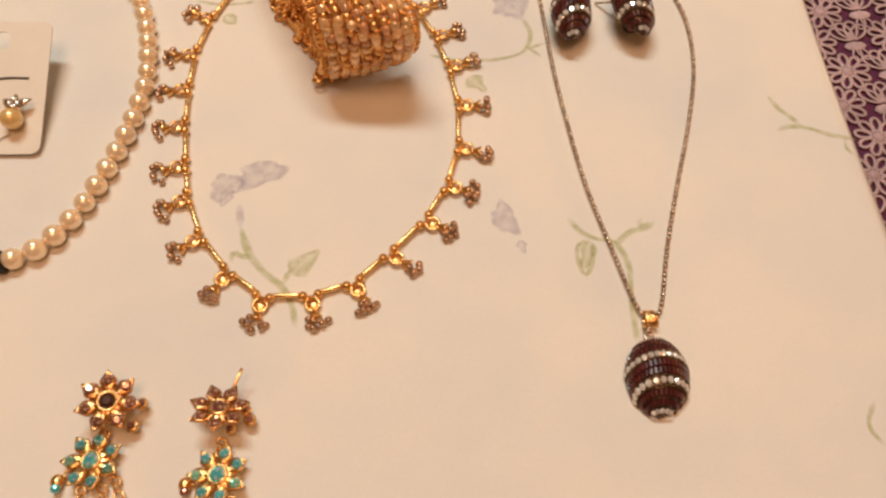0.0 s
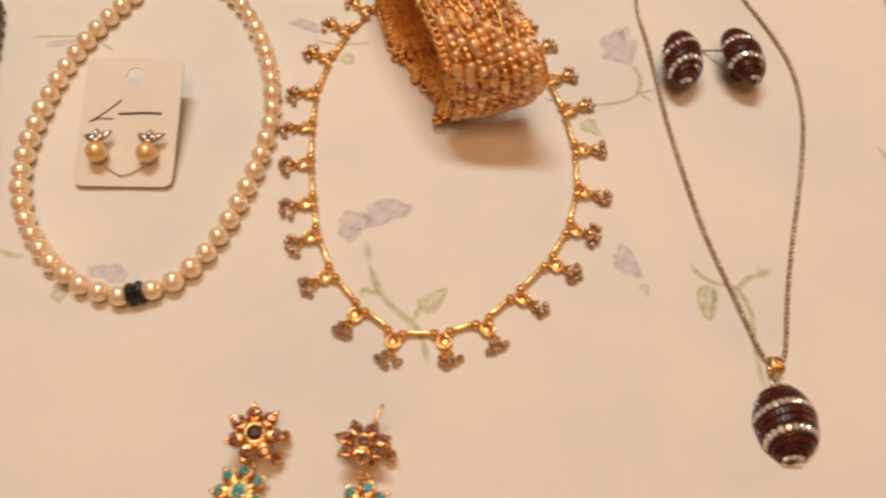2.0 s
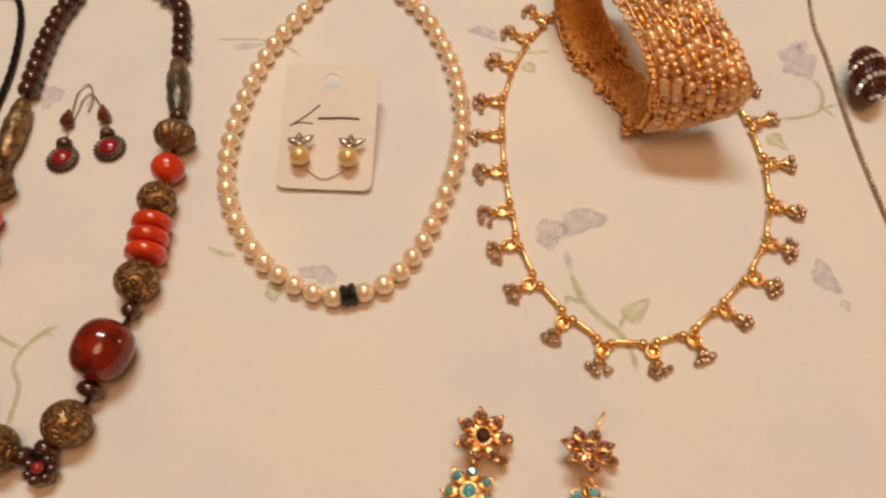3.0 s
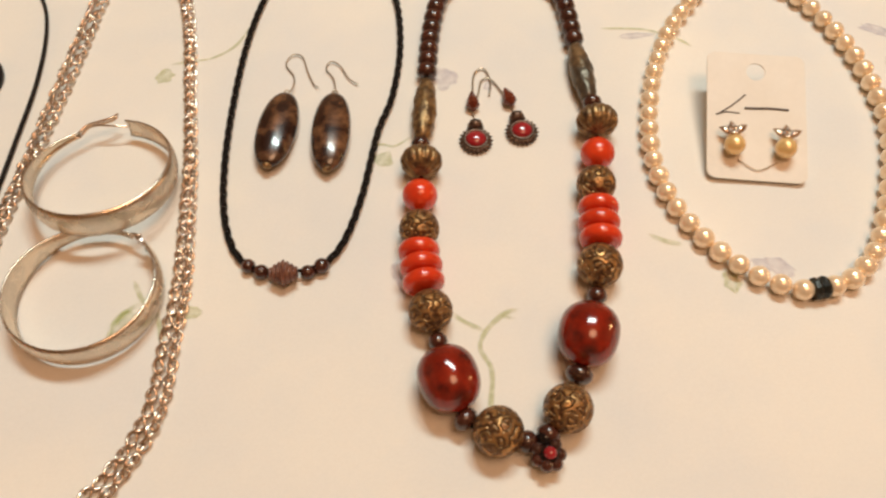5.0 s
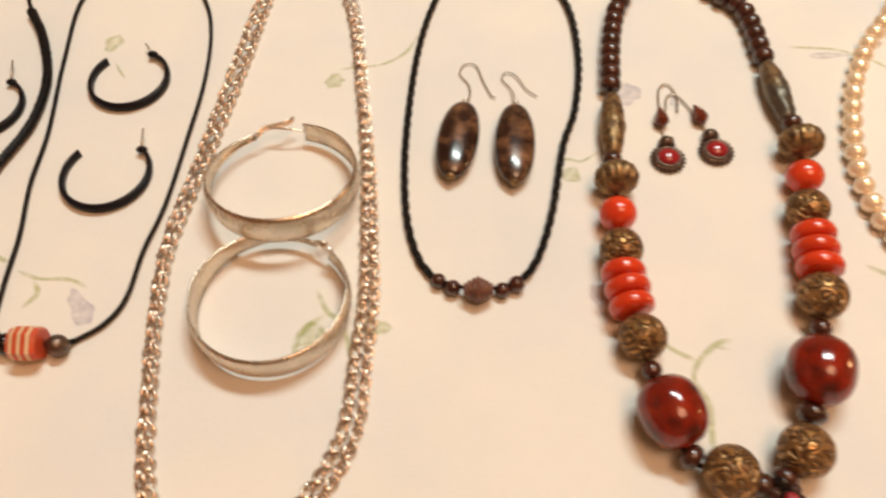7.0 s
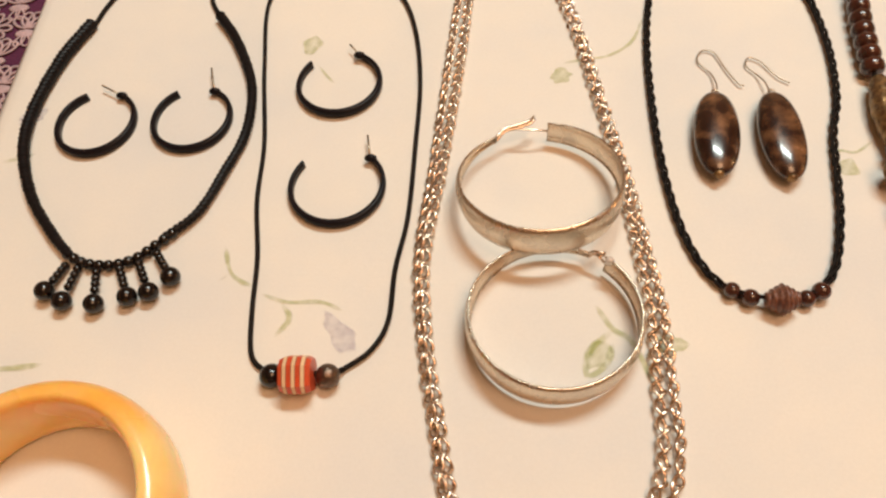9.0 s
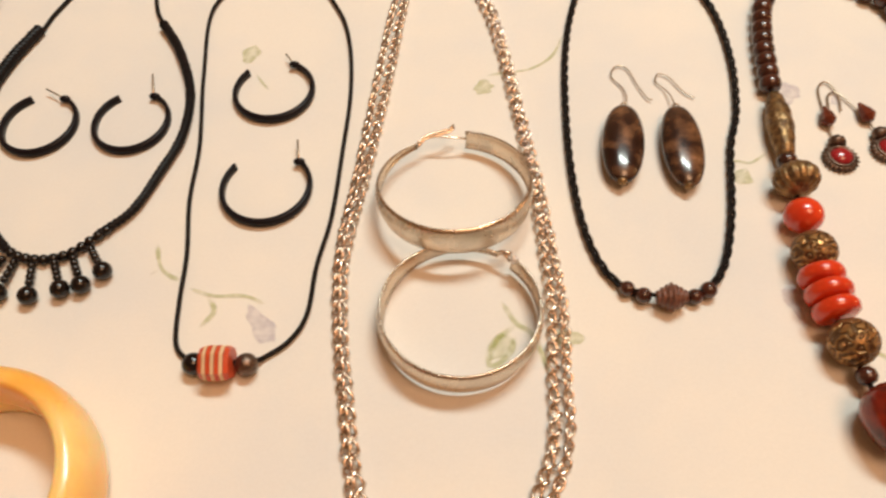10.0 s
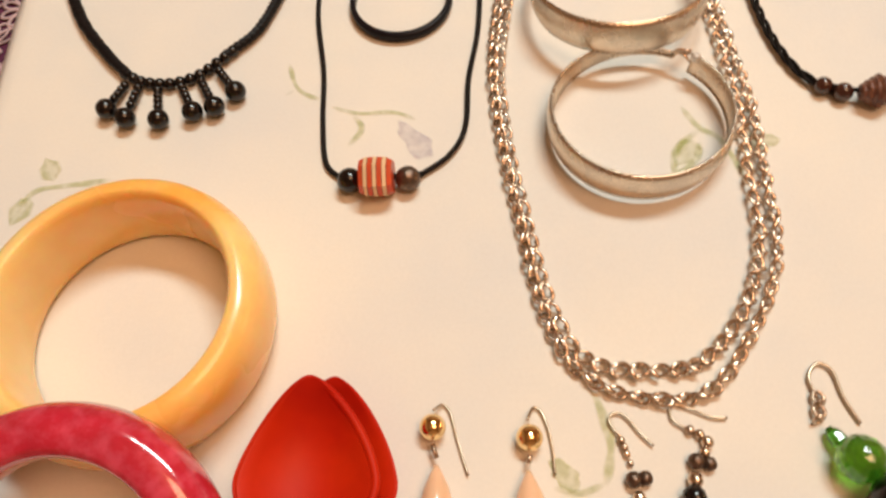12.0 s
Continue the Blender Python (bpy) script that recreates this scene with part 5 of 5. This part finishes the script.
# ---- silver rope chain and hoops ----
def silver_chain():
    t = thing("silver_chain_necklace", "long double-strand silver chain of oval links", "necklace")
    places = [(-0.2000, 0.3620), (-0.2160, 0.3480), (-0.2205, 0.3245), (-0.2233, 0.2930), (-0.2266, 0.2584), (-0.2303, 0.2220), (-0.2340, 0.1870), (-0.2318, 0.1555), (-0.2270, 0.1265), (-0.2218, 0.1000),
              (-0.2150, 0.0830), (-0.2050, 0.0757), (-0.1900, 0.0738), (-0.1790, 0.0762), (-0.1677, 0.0885), (-0.1592, 0.1035), (-0.1550, 0.1190), (-0.1546, 0.1400), (-0.1540, 0.1650),
              (-0.1567, 0.1970), (-0.1602, 0.2285), (-0.1655, 0.2630), (-0.1715, 0.3000), (-0.1780, 0.3280), (-0.1880, 0.3520)]
    line = Line(places, True, 0.0018)
    link = Shape().sweep([(0.0017 * math.cos(a) * (1 + 0.12 * math.cos(2 * a)), 0.0032 * math.sin(a), 0.0006 * math.sin(2 * a)) for a in [2 * math.pi * i / 16 for i in range(16)]],
                         0.00064, 6, True).mesh("link", SILVER)
    curl = Shape().sweep([(0.0016 * math.sin(2.2 * u), 0.0034 * u, 0.0009 * math.cos(2.5 * u)) for u in [-1 + i / 7 for i in range(15)]], 0.00080, 6).mesh("link", SILVER)
    count = 218
    for strand in (-1, 1):
        for k in range(count):
            s = line.total * k / count
            p, way = line.at(s)
            side = Vector((-way.y, way.x, 0))
            spread = 0.0017 + 0.0008 * math.sin(s * 21) + 0.0022 * math.exp(-((p.x + 0.19) / 0.02) ** 2 - ((p.y - 0.074) / 0.012) ** 2)
            p = p + side * strand * spread + Vector((0, 0, 0.0006 * math.sin(k * 1.3 + strand)))
            turn = Matrix.Rotation(math.atan2(way.y, way.x) - math.pi / 2, 4, "Z")
            part("link", link if k % 2 else curl, SILVER, t,
                 m=Matrix.Translation(p) @ turn @ pose(0, 0, 0, random.uniform(-8, 8), (35 if k % 2 else -30) + random.uniform(-14, 14), strand * 12 * (1 if k % 2 else -1)) @ Matrix.Scale(0.90, 4))


silver_chain()


def wide_hoop(deepness, x, y, z, radius, tilt, gap, hinge, squash=1.0):
    t = thing("wide_hoop_earring", "wide brushed silver hoop earring with hinged wire post", "earring", group="wide silver hoops")
    m = pose(x, y, z, tilt, 0, 0)
    s = Shape()
    n = 96
    first, last = radians(gap[1]), radians(gap[0] + 360)
    for i in range(n + 1):
        a = first + (last - first) * i / n
        deep = deepness * (0.7 + 0.3 * math.sin(math.pi * i / n)) * min(1.0, 0.30 + 2.4 * i / n)
        for k in range(7):
            v = -1 + k / 3
            r = radius + 0.0011 * (1 - v * v)
            s.v.append((r * math.cos(a), squash * r * math.sin(a), deepness + deep * v))
    for i in range(n):
        for k in range(6):
            b = i * 7 + k
            s.f.append((b, b + 7, b + 8, b + 1))
    band = part("band", s, BRUSHED, t, m=m)
    thick = band.modifiers.new("thickness", "SOLIDIFY")
    thick.thickness, thick.offset = 0.0007, 0
    a0, a1 = radians(gap[0]), radians(gap[1])
    high = 1.1 * deepness
    p0 = Vector((radius * math.cos(a0), squash * radius * math.sin(a0), high)) * 1.0
    p1 = Vector((radius * math.cos(a1), squash * radius * math.sin(a1), high))
    span = p0 - p1
    out = Vector((p0.x + p1.x, p0.y + p1.y, 0)).normalized()
    long = span.length

    def between(k, away, rise):
        return tuple(p1 + span * k + out * (away * long) + Vector((0, 0, rise)))

    # wire post from one end, and from the other a bent clasp that it drops into
    part("post", Shape().sweep([p for p, _ in Line([tuple(p0), between(0.75, 0.02, 0.0012), between(0.40, 0.10, 0.0016)]).run(0.0008)], 0.00045, 7), SILVER, t, m=m)
    for side in (-1, 1):
        part("clasp", Shape().sweep([p for p, _ in Line([between(0.0, 0.0, 0.001 * side), between(0.20, 0.13, 0.0014 + 0.0007 * side), between(0.45, 0.16, 0.0018 + 0.0008 * side),
                                                         between(0.70, 0.20, 0.0022 + 0.0008 * side), between(0.82, 0.30 + 0.04 * side, 0.0024)]).run(0.0008)], 0.0006, 7), SILVER, t, "bent wire clasp", m)
    if hinge:
        h = radians(hinge)
        part("stone", Shape().ball((radius * math.cos(h), squash * radius * math.sin(h), 1.6 * deepness), 0.0017, 10, 6), CLEAR_STONE, t, "small clear crystal", m, smooth=False)


wide_hoop(0.0062, -0.1916, 0.2115, 0.0052, 0.0290, -9.0, (82, 122), 0, 0.97)
wide_hoop(0.0062, -0.1888, 0.1602, 0.0009, 0.0280, -1.5, (50, 62), 46, 0.98)


# ---- black cord necklace with the striped bead ----
def cord_necklace():
    t = thing("black_cord_necklace", "thin black cord necklace with orange and cream striped bead", "necklace")
    line = Line([(-0.2590, 0.1443), (-0.2499, 0.1515), (-0.2446, 0.1627), (-0.2434, 0.1833), (-0.2400, 0.2057), (-0.2388, 0.2387), (-0.2383, 0.2726), (-0.2415, 0.3035), (-0.2490, 0.3270), (-0.2650, 0.3480),
                 (-0.2950, 0.3480), (-0.3100, 0.3287), (-0.3063, 0.2846), (-0.3000, 0.2428), (-0.2985, 0.2144), (-0.2943, 0.1885), (-0.2928, 0.1672), (-0.2903, 0.1500), (-0.2842, 0.1434)], z=0.0014)
    part("cord", Shape().sweep([p for p, _ in line.run(0.0018)], 0.00092, 8), BLACK_CORD, t)
    part("bead_cord", Shape().sweep([(-0.2850, 0.1434, 0.0016), (-0.2815, 0.1420, 0.004), (-0.272, 0.1413, 0.006), (-0.2620, 0.1420, 0.004), (-0.2585, 0.1445, 0.0016)], 0.0010, 8), BLACK_CORD, t)
    m = pose(-0.2722, 0.1408, 0.0064, 0, 90, 0)
    wide = 0.0104
    for k in range(7):
        a, b = -wide / 2 + wide * (k + (0.12 if k % 2 else 0.0)) / 7, -wide / 2 + wide * (k + (0.88 if k % 2 else 1.0)) / 7
        r = [0.0066 - 0.0011 * abs(2 * h / wide) ** 4 + (0.0001 if k % 2 else 0) for h in (a, b)]
        part("cream_band" if k % 2 else "red_band", Shape().lathe([(a, r[0]), (b, r[1])], 12, m @ pose(0, 0, 0, 0, 0, 28), lambda c, h: 1 / max(abs(math.cos(c)) ** 4 + abs(math.sin(c)) ** 4, 0.6) ** 0.25 * 0.92), STRIPE_CREAM if k % 2 else STRIPE_RED, t, smooth=False)
    for x in (-0.2813, -0.2627):
        part("round_bead", Shape().ball((x, 0.1412, 0.0042), 0.0041, 22, 14), JET if x < -0.27 else DARK_METAL, t, "glossy black bead" if x < -0.27 else "dark speckled metal bead")


cord_necklace()


def black_hoop(x, y, radius, a0, a1, post, squash=1.0, lean=0.0):
    t = thing("black_hoop_earring", "open black enamel hoop earring with silver post", "earring", group="black hoop earrings")
    m = pose(x, y, 0.0002, lean, 0, 0)
    s = Shape()
    n = 60
    first, last = radians(a0), radians(a1 + 360)
    for i in range(n + 1):
        a = first + (last - first) * i / n
        half = 0.00075 + 0.0004 * math.sin(math.pi * i / n)
        for dr, z in ((-half, 0.0002), (half * 0.6, 0.0), (half, 0.0012), (half, 0.0030), (half * 0.4, 0.0038), (-half, 0.0036)):
            s.v.append(((radius + dr) * math.cos(a), squash * (radius + dr) * math.sin(a), z))
    for i in range(n):
        for k in range(6):
            b, c = i * 6 + k, i * 6 + (k + 1) % 6
            s.f.append((b, c, c + 6, b + 6))
    s.f += [tuple(range(5, -1, -1)), tuple(range(n * 6, n * 6 + 6))]
    part("hoop", s, BLACK_ENAMEL, t, m=m)
    end = (radius * math.cos(radians(a1)), squash * radius * math.sin(radians(a1)))
    part("post_joint", Shape().ball((end[0] - 0.0008, end[1], 0.0026), 0.0021, 12, 8, (1.2, 0.8, 0.8)), BLACK_ENAMEL, t, m=m)
    part("post", Shape().sweep([(end[0] - 0.001, end[1], 0.0030), (post[0] - x, post[1] - y, 0.0035)], 0.00042, 7), STEEL, t, "thin silver post", m)


black_hoop(-0.2724, 0.2735, 0.0172, 139, 62, (-0.2695, 0.2945))
black_hoop(-0.2680, 0.2200, 0.0179, 143, 44, (-0.2578, 0.2432))
black_hoop(-0.3728, 0.2545, 0.0160, 118, 58, (-0.3748, 0.2740), 1.04)
black_hoop(-0.3322, 0.2555, 0.0160, 122, 60, (-0.3286, 0.2825), 1.03)


# ---- black bead necklace with drops ----
def drop_bead_necklace():
    t = thing("black_drop_necklace", "black bead rope necklace with six round drops", "necklace")
    left = Line([(-0.3904, 0.3128), (-0.3978, 0.2911), (-0.4015, 0.2625), (-0.3990, 0.2405), (-0.3885, 0.2172), (-0.3744, 0.1990), (-0.3650, 0.1895)], z=0.0034)
    right = Line([(-0.3296, 0.1972), (-0.3197, 0.2082), (-0.3130, 0.2273), (-0.3078, 0.2477), (-0.3097, 0.2731), (-0.3203, 0.2992), (-0.3310, 0.3160)], z=0.0029)
    front = Line([(-0.3660, 0.1900), (-0.3590, 0.1862), (-0.3505, 0.1849), (-0.3440, 0.1858), (-0.3383, 0.1885), (-0.3335, 0.1930), (-0.3280, 0.1985)], z=0.0026)
    ring = Shape().lathe([(-0.0012, 0.4), (-0.0010, 0.82), (0, 1.0), (0.0010, 0.82), (0.0012, 0.4)], 14).mesh("rope_bead", MATTE_JET)
    for line, first, last in ((left, 0.0030, 0.0020), (right, 0.0019, 0.0024)):
        run = line.run(0.0023)
        for i, (p, way) in enumerate(run):
            k = (first + (last - first) * i / len(run)) * random.uniform(0.95, 1.05)
            part("rope_bead", ring, JET, t, m=along(p, way, random.uniform(0, 3)) @ Matrix.Diagonal((k, k, 1, 1)))
    small = Shape().ball(r=0.0021, seg=14, rings=9).mesh("small_bead", JET)
    for p, way in front.run(0.0036):
        part("small_bead", small, JET, t, m=along(p, way))
    for places in ([(-0.3904, 0.3128), (-0.3870, 0.3285), (-0.3780, 0.3480), (-0.3640, 0.3560)], [(-0.3310, 0.3160), (-0.3370, 0.3270), (-0.3450, 0.3480), (-0.3640, 0.3560)]):
        part("cord_end", Shape().sweep([p for p, _ in Line(places, z=0.0014).run(0.002)], 0.0010, 7), BLACK_CORD, t)
    ball = Shape().ball(r=0.0036, seg=22, rings=14).mesh("drop_ball", JET)
    for a, b in (((-0.3648, 0.1860), (-0.3690, 0.1738)), ((-0.3600, 0.1850), (-0.3614, 0.1696)), ((-0.3530, 0.1835), (-0.3494, 0.1684)), ((-0.3448, 0.1845), (-0.3379, 0.1712)),
                 ((-0.3383, 0.1868), (-0.3305, 0.1730)), ((-0.3325, 0.1908), (-0.3239, 0.1792))):
        drop = new("drop")
        drop.parent = t
        a, b = Vector((*a, 0.0026)), Vector((*b, 0.0040))
        for k in range(4):
            part("stem_bead", small, JET, drop, m=Matrix.Translation(a + (b - a) * (0.10 + 0.17 * k)) @ Matrix.Scale(0.78, 4))
        part("drop_ball", ball, JET, drop, m=Matrix.Translation(b))


drop_bead_necklace()


# ---- bangles ----
def bangle(name, label, mat, m, inner, outer, high, soft):
    """A thick ring: section with a flat inside and a swelling outside."""
    t = new(name)
    t.matrix_basis = m
    tagged(t, label, "bangle")
    s = Shape()
    n, k = 96, 28
    for i in range(n):
        a = 2 * math.pi * i / n
        for j in range(k):
            b = 2 * math.pi * j / k
            c, d = math.cos(b), math.sin(b)
            if c > 0:
                r = inner + (outer - inner) * (0.28 + 0.72 * c ** soft)
            else:
                r = inner + (outer - inner) * (0.28 + 0.28 * c) * abs(1)
            z = high / 2 * math.copysign(abs(d) ** 0.75, d)
            s.v.append((r * math.cos(a), r * math.sin(a), high / 2 + z))
    for i in range(n):
        for j in range(k):
            a, b = i * k + j, i * k + (j + 1) % k
            c, d = ((i + 1) % n) * k + j, ((i + 1) % n) * k + (j + 1) % k
            s.f.append((a, c, d, b))
    part("ring", s, mat, t)
    return t


bangle("cream_bangle", "wide honey cream marbled resin bangle", CREAM_RESIN, pose(-0.3400, 0.0915, 0.0003), 0.0316, 0.0418, 0.0270, 0.9)
bangle("raspberry_bangle", "mottled raspberry pink resin bangle leaning on another bangle", PINK_RESIN, pose(-0.3405, 0.0245, 0.0100, 20, 0, 0), 0.0295, 0.0430, 0.0165, 0.8)


def red_cuff():
    """A glossy red bangle with a pointed, folded rim, lying with one point towards the chain."""
    t = thing("red_wavy_bangle", "bright red plastic bangle with pointed wavy rim", "bangle", (-0.2835, 0.0462, 0.0))

    def petal(width, reach, rise, cup, lean, thick):
        """A cupped leaf, wide near its base, with a rounded tip and rim."""
        top, low, faces = [], [], []
        nu, nv = 28, 30
        for j in range(nv + 1):
            v = -0.40 + 1.40 * math.sin(math.pi / 2 * (j / nv)) if j > 6 else -0.40 + 1.40 * math.sin(math.pi / 2 * 7 / nv) * j / 7
            half = width * (max(0.0, 1 - v ** 1.45) ** 0.66 if v > 0 else math.sqrt(max(0.0, 1 - (v / 0.55) ** 2)))
            for i in range(nu + 1):
                u = math.sin(math.pi / 2 * (-1 + 2 * i / nu))
                rim = math.sqrt(max(0.0, min(1.0, (1 - abs(u)) * 6) * min(1.0, (1 - v) * 10)))
                x, y = half * u + lean * max(v, 0.0) ** 2, reach * v
                w = max(v, 0.0)
                z = 0.0022 + rise * w ** 2.5 + cup * u * u * (1 - w ** 2)
                top.append((x, y, z + thick * (0.5 + 0.5 * rim)))
                low.append((x, y, z + thick * (0.5 - 0.5 * rim)))
        for j in range(nv):
            for i in range(nu):
                a = j * (nu + 1) + i
                faces.append((a, a + 1, a + nu + 2, a + nu + 1))
        return Shape().add(top, faces).add(low, [f[::-1] for f in faces])

    part("petal_side", petal(0.0179, 0.0254, 0.0138, 0.0080, 0.0000, 0.0026), RED_PLASTIC, t, m=pose(-0.0010, 0.0, 0.0026, 0, 3, 0))
    rim = []
    for k in range(-22, 23):
        v = 1 - abs(k) / 22 * 1.30
        half = 0.0179 * (max(0.0, 1 - v ** 1.45) ** 0.66 if v > 0 else math.sqrt(1 - (v / 0.55) ** 2))
        w = max(v, 0.0)
        rim.append((math.copysign(half, k) - 0.0010, 0.0254 * v, 0.0054 + 0.0138 * w ** 2.5 + 0.0080 * (1 - w ** 2) - 0.05 * (math.copysign(half, k))))
    edge = [q for q, _ in Line(rim).run(0.0012)]
    part("rim", Shape().sweep(edge, [0.0005 + 0.0007 * min(1.0, max(0.0, (q.x + 0.004) / 0.010)) for q in edge], 8), RED_PLASTIC, t, "rounded red rim")
    part("petal_side", petal(0.0187, 0.0266, 0.0125, 0.0060, 0.0015, 0.0026), RED_PLASTIC, t, m=pose(0.0028, 0.0, 0.0, 0, 3, 0))


red_cuff()


# ---- small hook earrings along the front ----
def ball_drop_earring(x, y, hook, lower):
    t = thing("gold_ball_earring", "gold ball earring with blush pearl drop and wire hook", "earring", group="gold ball earrings")
    part("ball", Shape().ball((x, y, 0.0038), 0.0036, 28, 18), MIRROR_GOLD, t)
    wire_hook(t, hook, 0.00038)
    part("link", Shape().sweep([(x, y - 0.0045, 0.004), (lower[0], lower[1] + 0.0040, 0.0035)], 0.0007, 8), DULL_SILVER, t)
    part("drop", Shape().lathe([(0, 0.0006), (0.002, 0.0016), (0.006, 0.0034), (0.011, 0.0046), (0.015, 0.0042), (0.0180, 0.0022), (0.0188, 0.0006)], 22,
                               along((lower[0], lower[1] + 0.0020, 0.0044), (0.02, -1, 0))), DROP_PEARL, t, "blush pearl teardrop")


ball_drop_earring(-0.2534, 0.0622, [(-0.2532, 0.0668, 0.004), (-0.2510, 0.0690), (-0.2488, 0.0665), (-0.2468, 0.0590), (-0.2440, 0.0500)], (-0.2522, 0.0500))
ball_drop_earring(-0.2276, 0.0592, [(-0.2280, 0.0640, 0.004), (-0.2262, 0.0680), (-0.2238, 0.0662), (-0.2218, 0.0590), (-0.2212, 0.0500)], (-0.2282, 0.0485))


def dark_hook_earring(hook, beads, label):
    t = thing("silver_bead_earring", label, "earring", group="oxidised bead earrings")
    wire_hook(t, hook, 0.00038)
    for x, y, r, mat in beads:
        part("bead", Shape().lathe([(-r, r * 0.3), (-r * 0.8, r * 0.75), (-r * 0.3, r), (r * 0.3, r), (r * 0.8, r * 0.75), (r, r * 0.3)], 14, pose(x, y, r, 90, 0, 15)), mat, t)


dark_hook_earring([(-0.2036, 0.0598), (-0.2062, 0.0640), (-0.2048, 0.0662), (-0.2018, 0.0655), (-0.1980, 0.0605), (-0.1950, 0.0575)],
                  ((-0.2034, 0.0590, 0.0011, DULL_SILVER), (-0.2027, 0.0571, 0.0011, DULL_SILVER), (-0.2022, 0.0553, 0.0010, SILVER), (-0.2015, 0.0530, 0.0009, DULL_SILVER), (-0.2012, 0.0486, 0.0021, DARK_METAL), (-0.1982, 0.0490, 0.0019, DARK_METAL), (-0.2002, 0.0440, 0.0018, SILVER)),
                  "oxidised silver bead earring with wire hook")
dark_hook_earring([(-0.1862, 0.0620), (-0.1895, 0.0645), (-0.1890, 0.0685), (-0.1840, 0.0672), (-0.1790, 0.0650), (-0.1750, 0.0647)],
                  ((-0.1852, 0.0615, 0.0013, DULL_SILVER), (-0.1828, 0.0604, 0.0013, SILVER), (-0.1812, 0.0582, 0.0017, SILVER), (-0.1822, 0.0555, 0.0014, SILVER), (-0.1848, 0.0532, 0.0021, DARK_METAL), (-0.1814, 0.0526, 0.0018, DARK_METAL), (-0.1856, 0.0485, 0.0020, SILVER), (-0.1866, 0.0440, 0.0030, JET)),
                  "oxidised silver bead earring with bent wire hook")


def green_earring():
    t = thing("green_glass_earring", "green glass bead earring with dark metal links", "earring")
    wire_hook(t, [(-0.1508, 0.0700), (-0.1520, 0.0755), (-0.1490, 0.0795), (-0.1455, 0.0775), (-0.1440, 0.0700), (-0.1412, 0.0630)], 0.0005)
    for k, (x, y) in enumerate(((-0.1508, 0.0698), (-0.1510, 0.0680), (-0.1513, 0.0662), (-0.1518, 0.0640))):
        part("link", Shape().ring(0.0014, 0.0006, 14, 6, pose(x, y, 0.0018, 75 * (k % 2), 0, 20), 1.2), DULL_SILVER, t)
    part("small_bead", Shape().lathe([(-0.0030, 0.0008), (-0.001, 0.0021), (0.0015, 0.0025), (0.003, 0.001)], 10, along((-0.1490, 0.0590, 0.0030), (0.5, -0.8, 0))), GREEN_GLASS, t, smooth=False)
    part("round_bead", Shape().ball((-0.1453, 0.0527, 0.0064), 0.0063, 14, 10), GREEN_GLASS, t, "faceted green glass bead", smooth=False)
    part("black_bead", Shape().ball((-0.1388, 0.0405, 0.0085), 0.0085, 24, 16), JET, t, "large black bead")


green_earring()
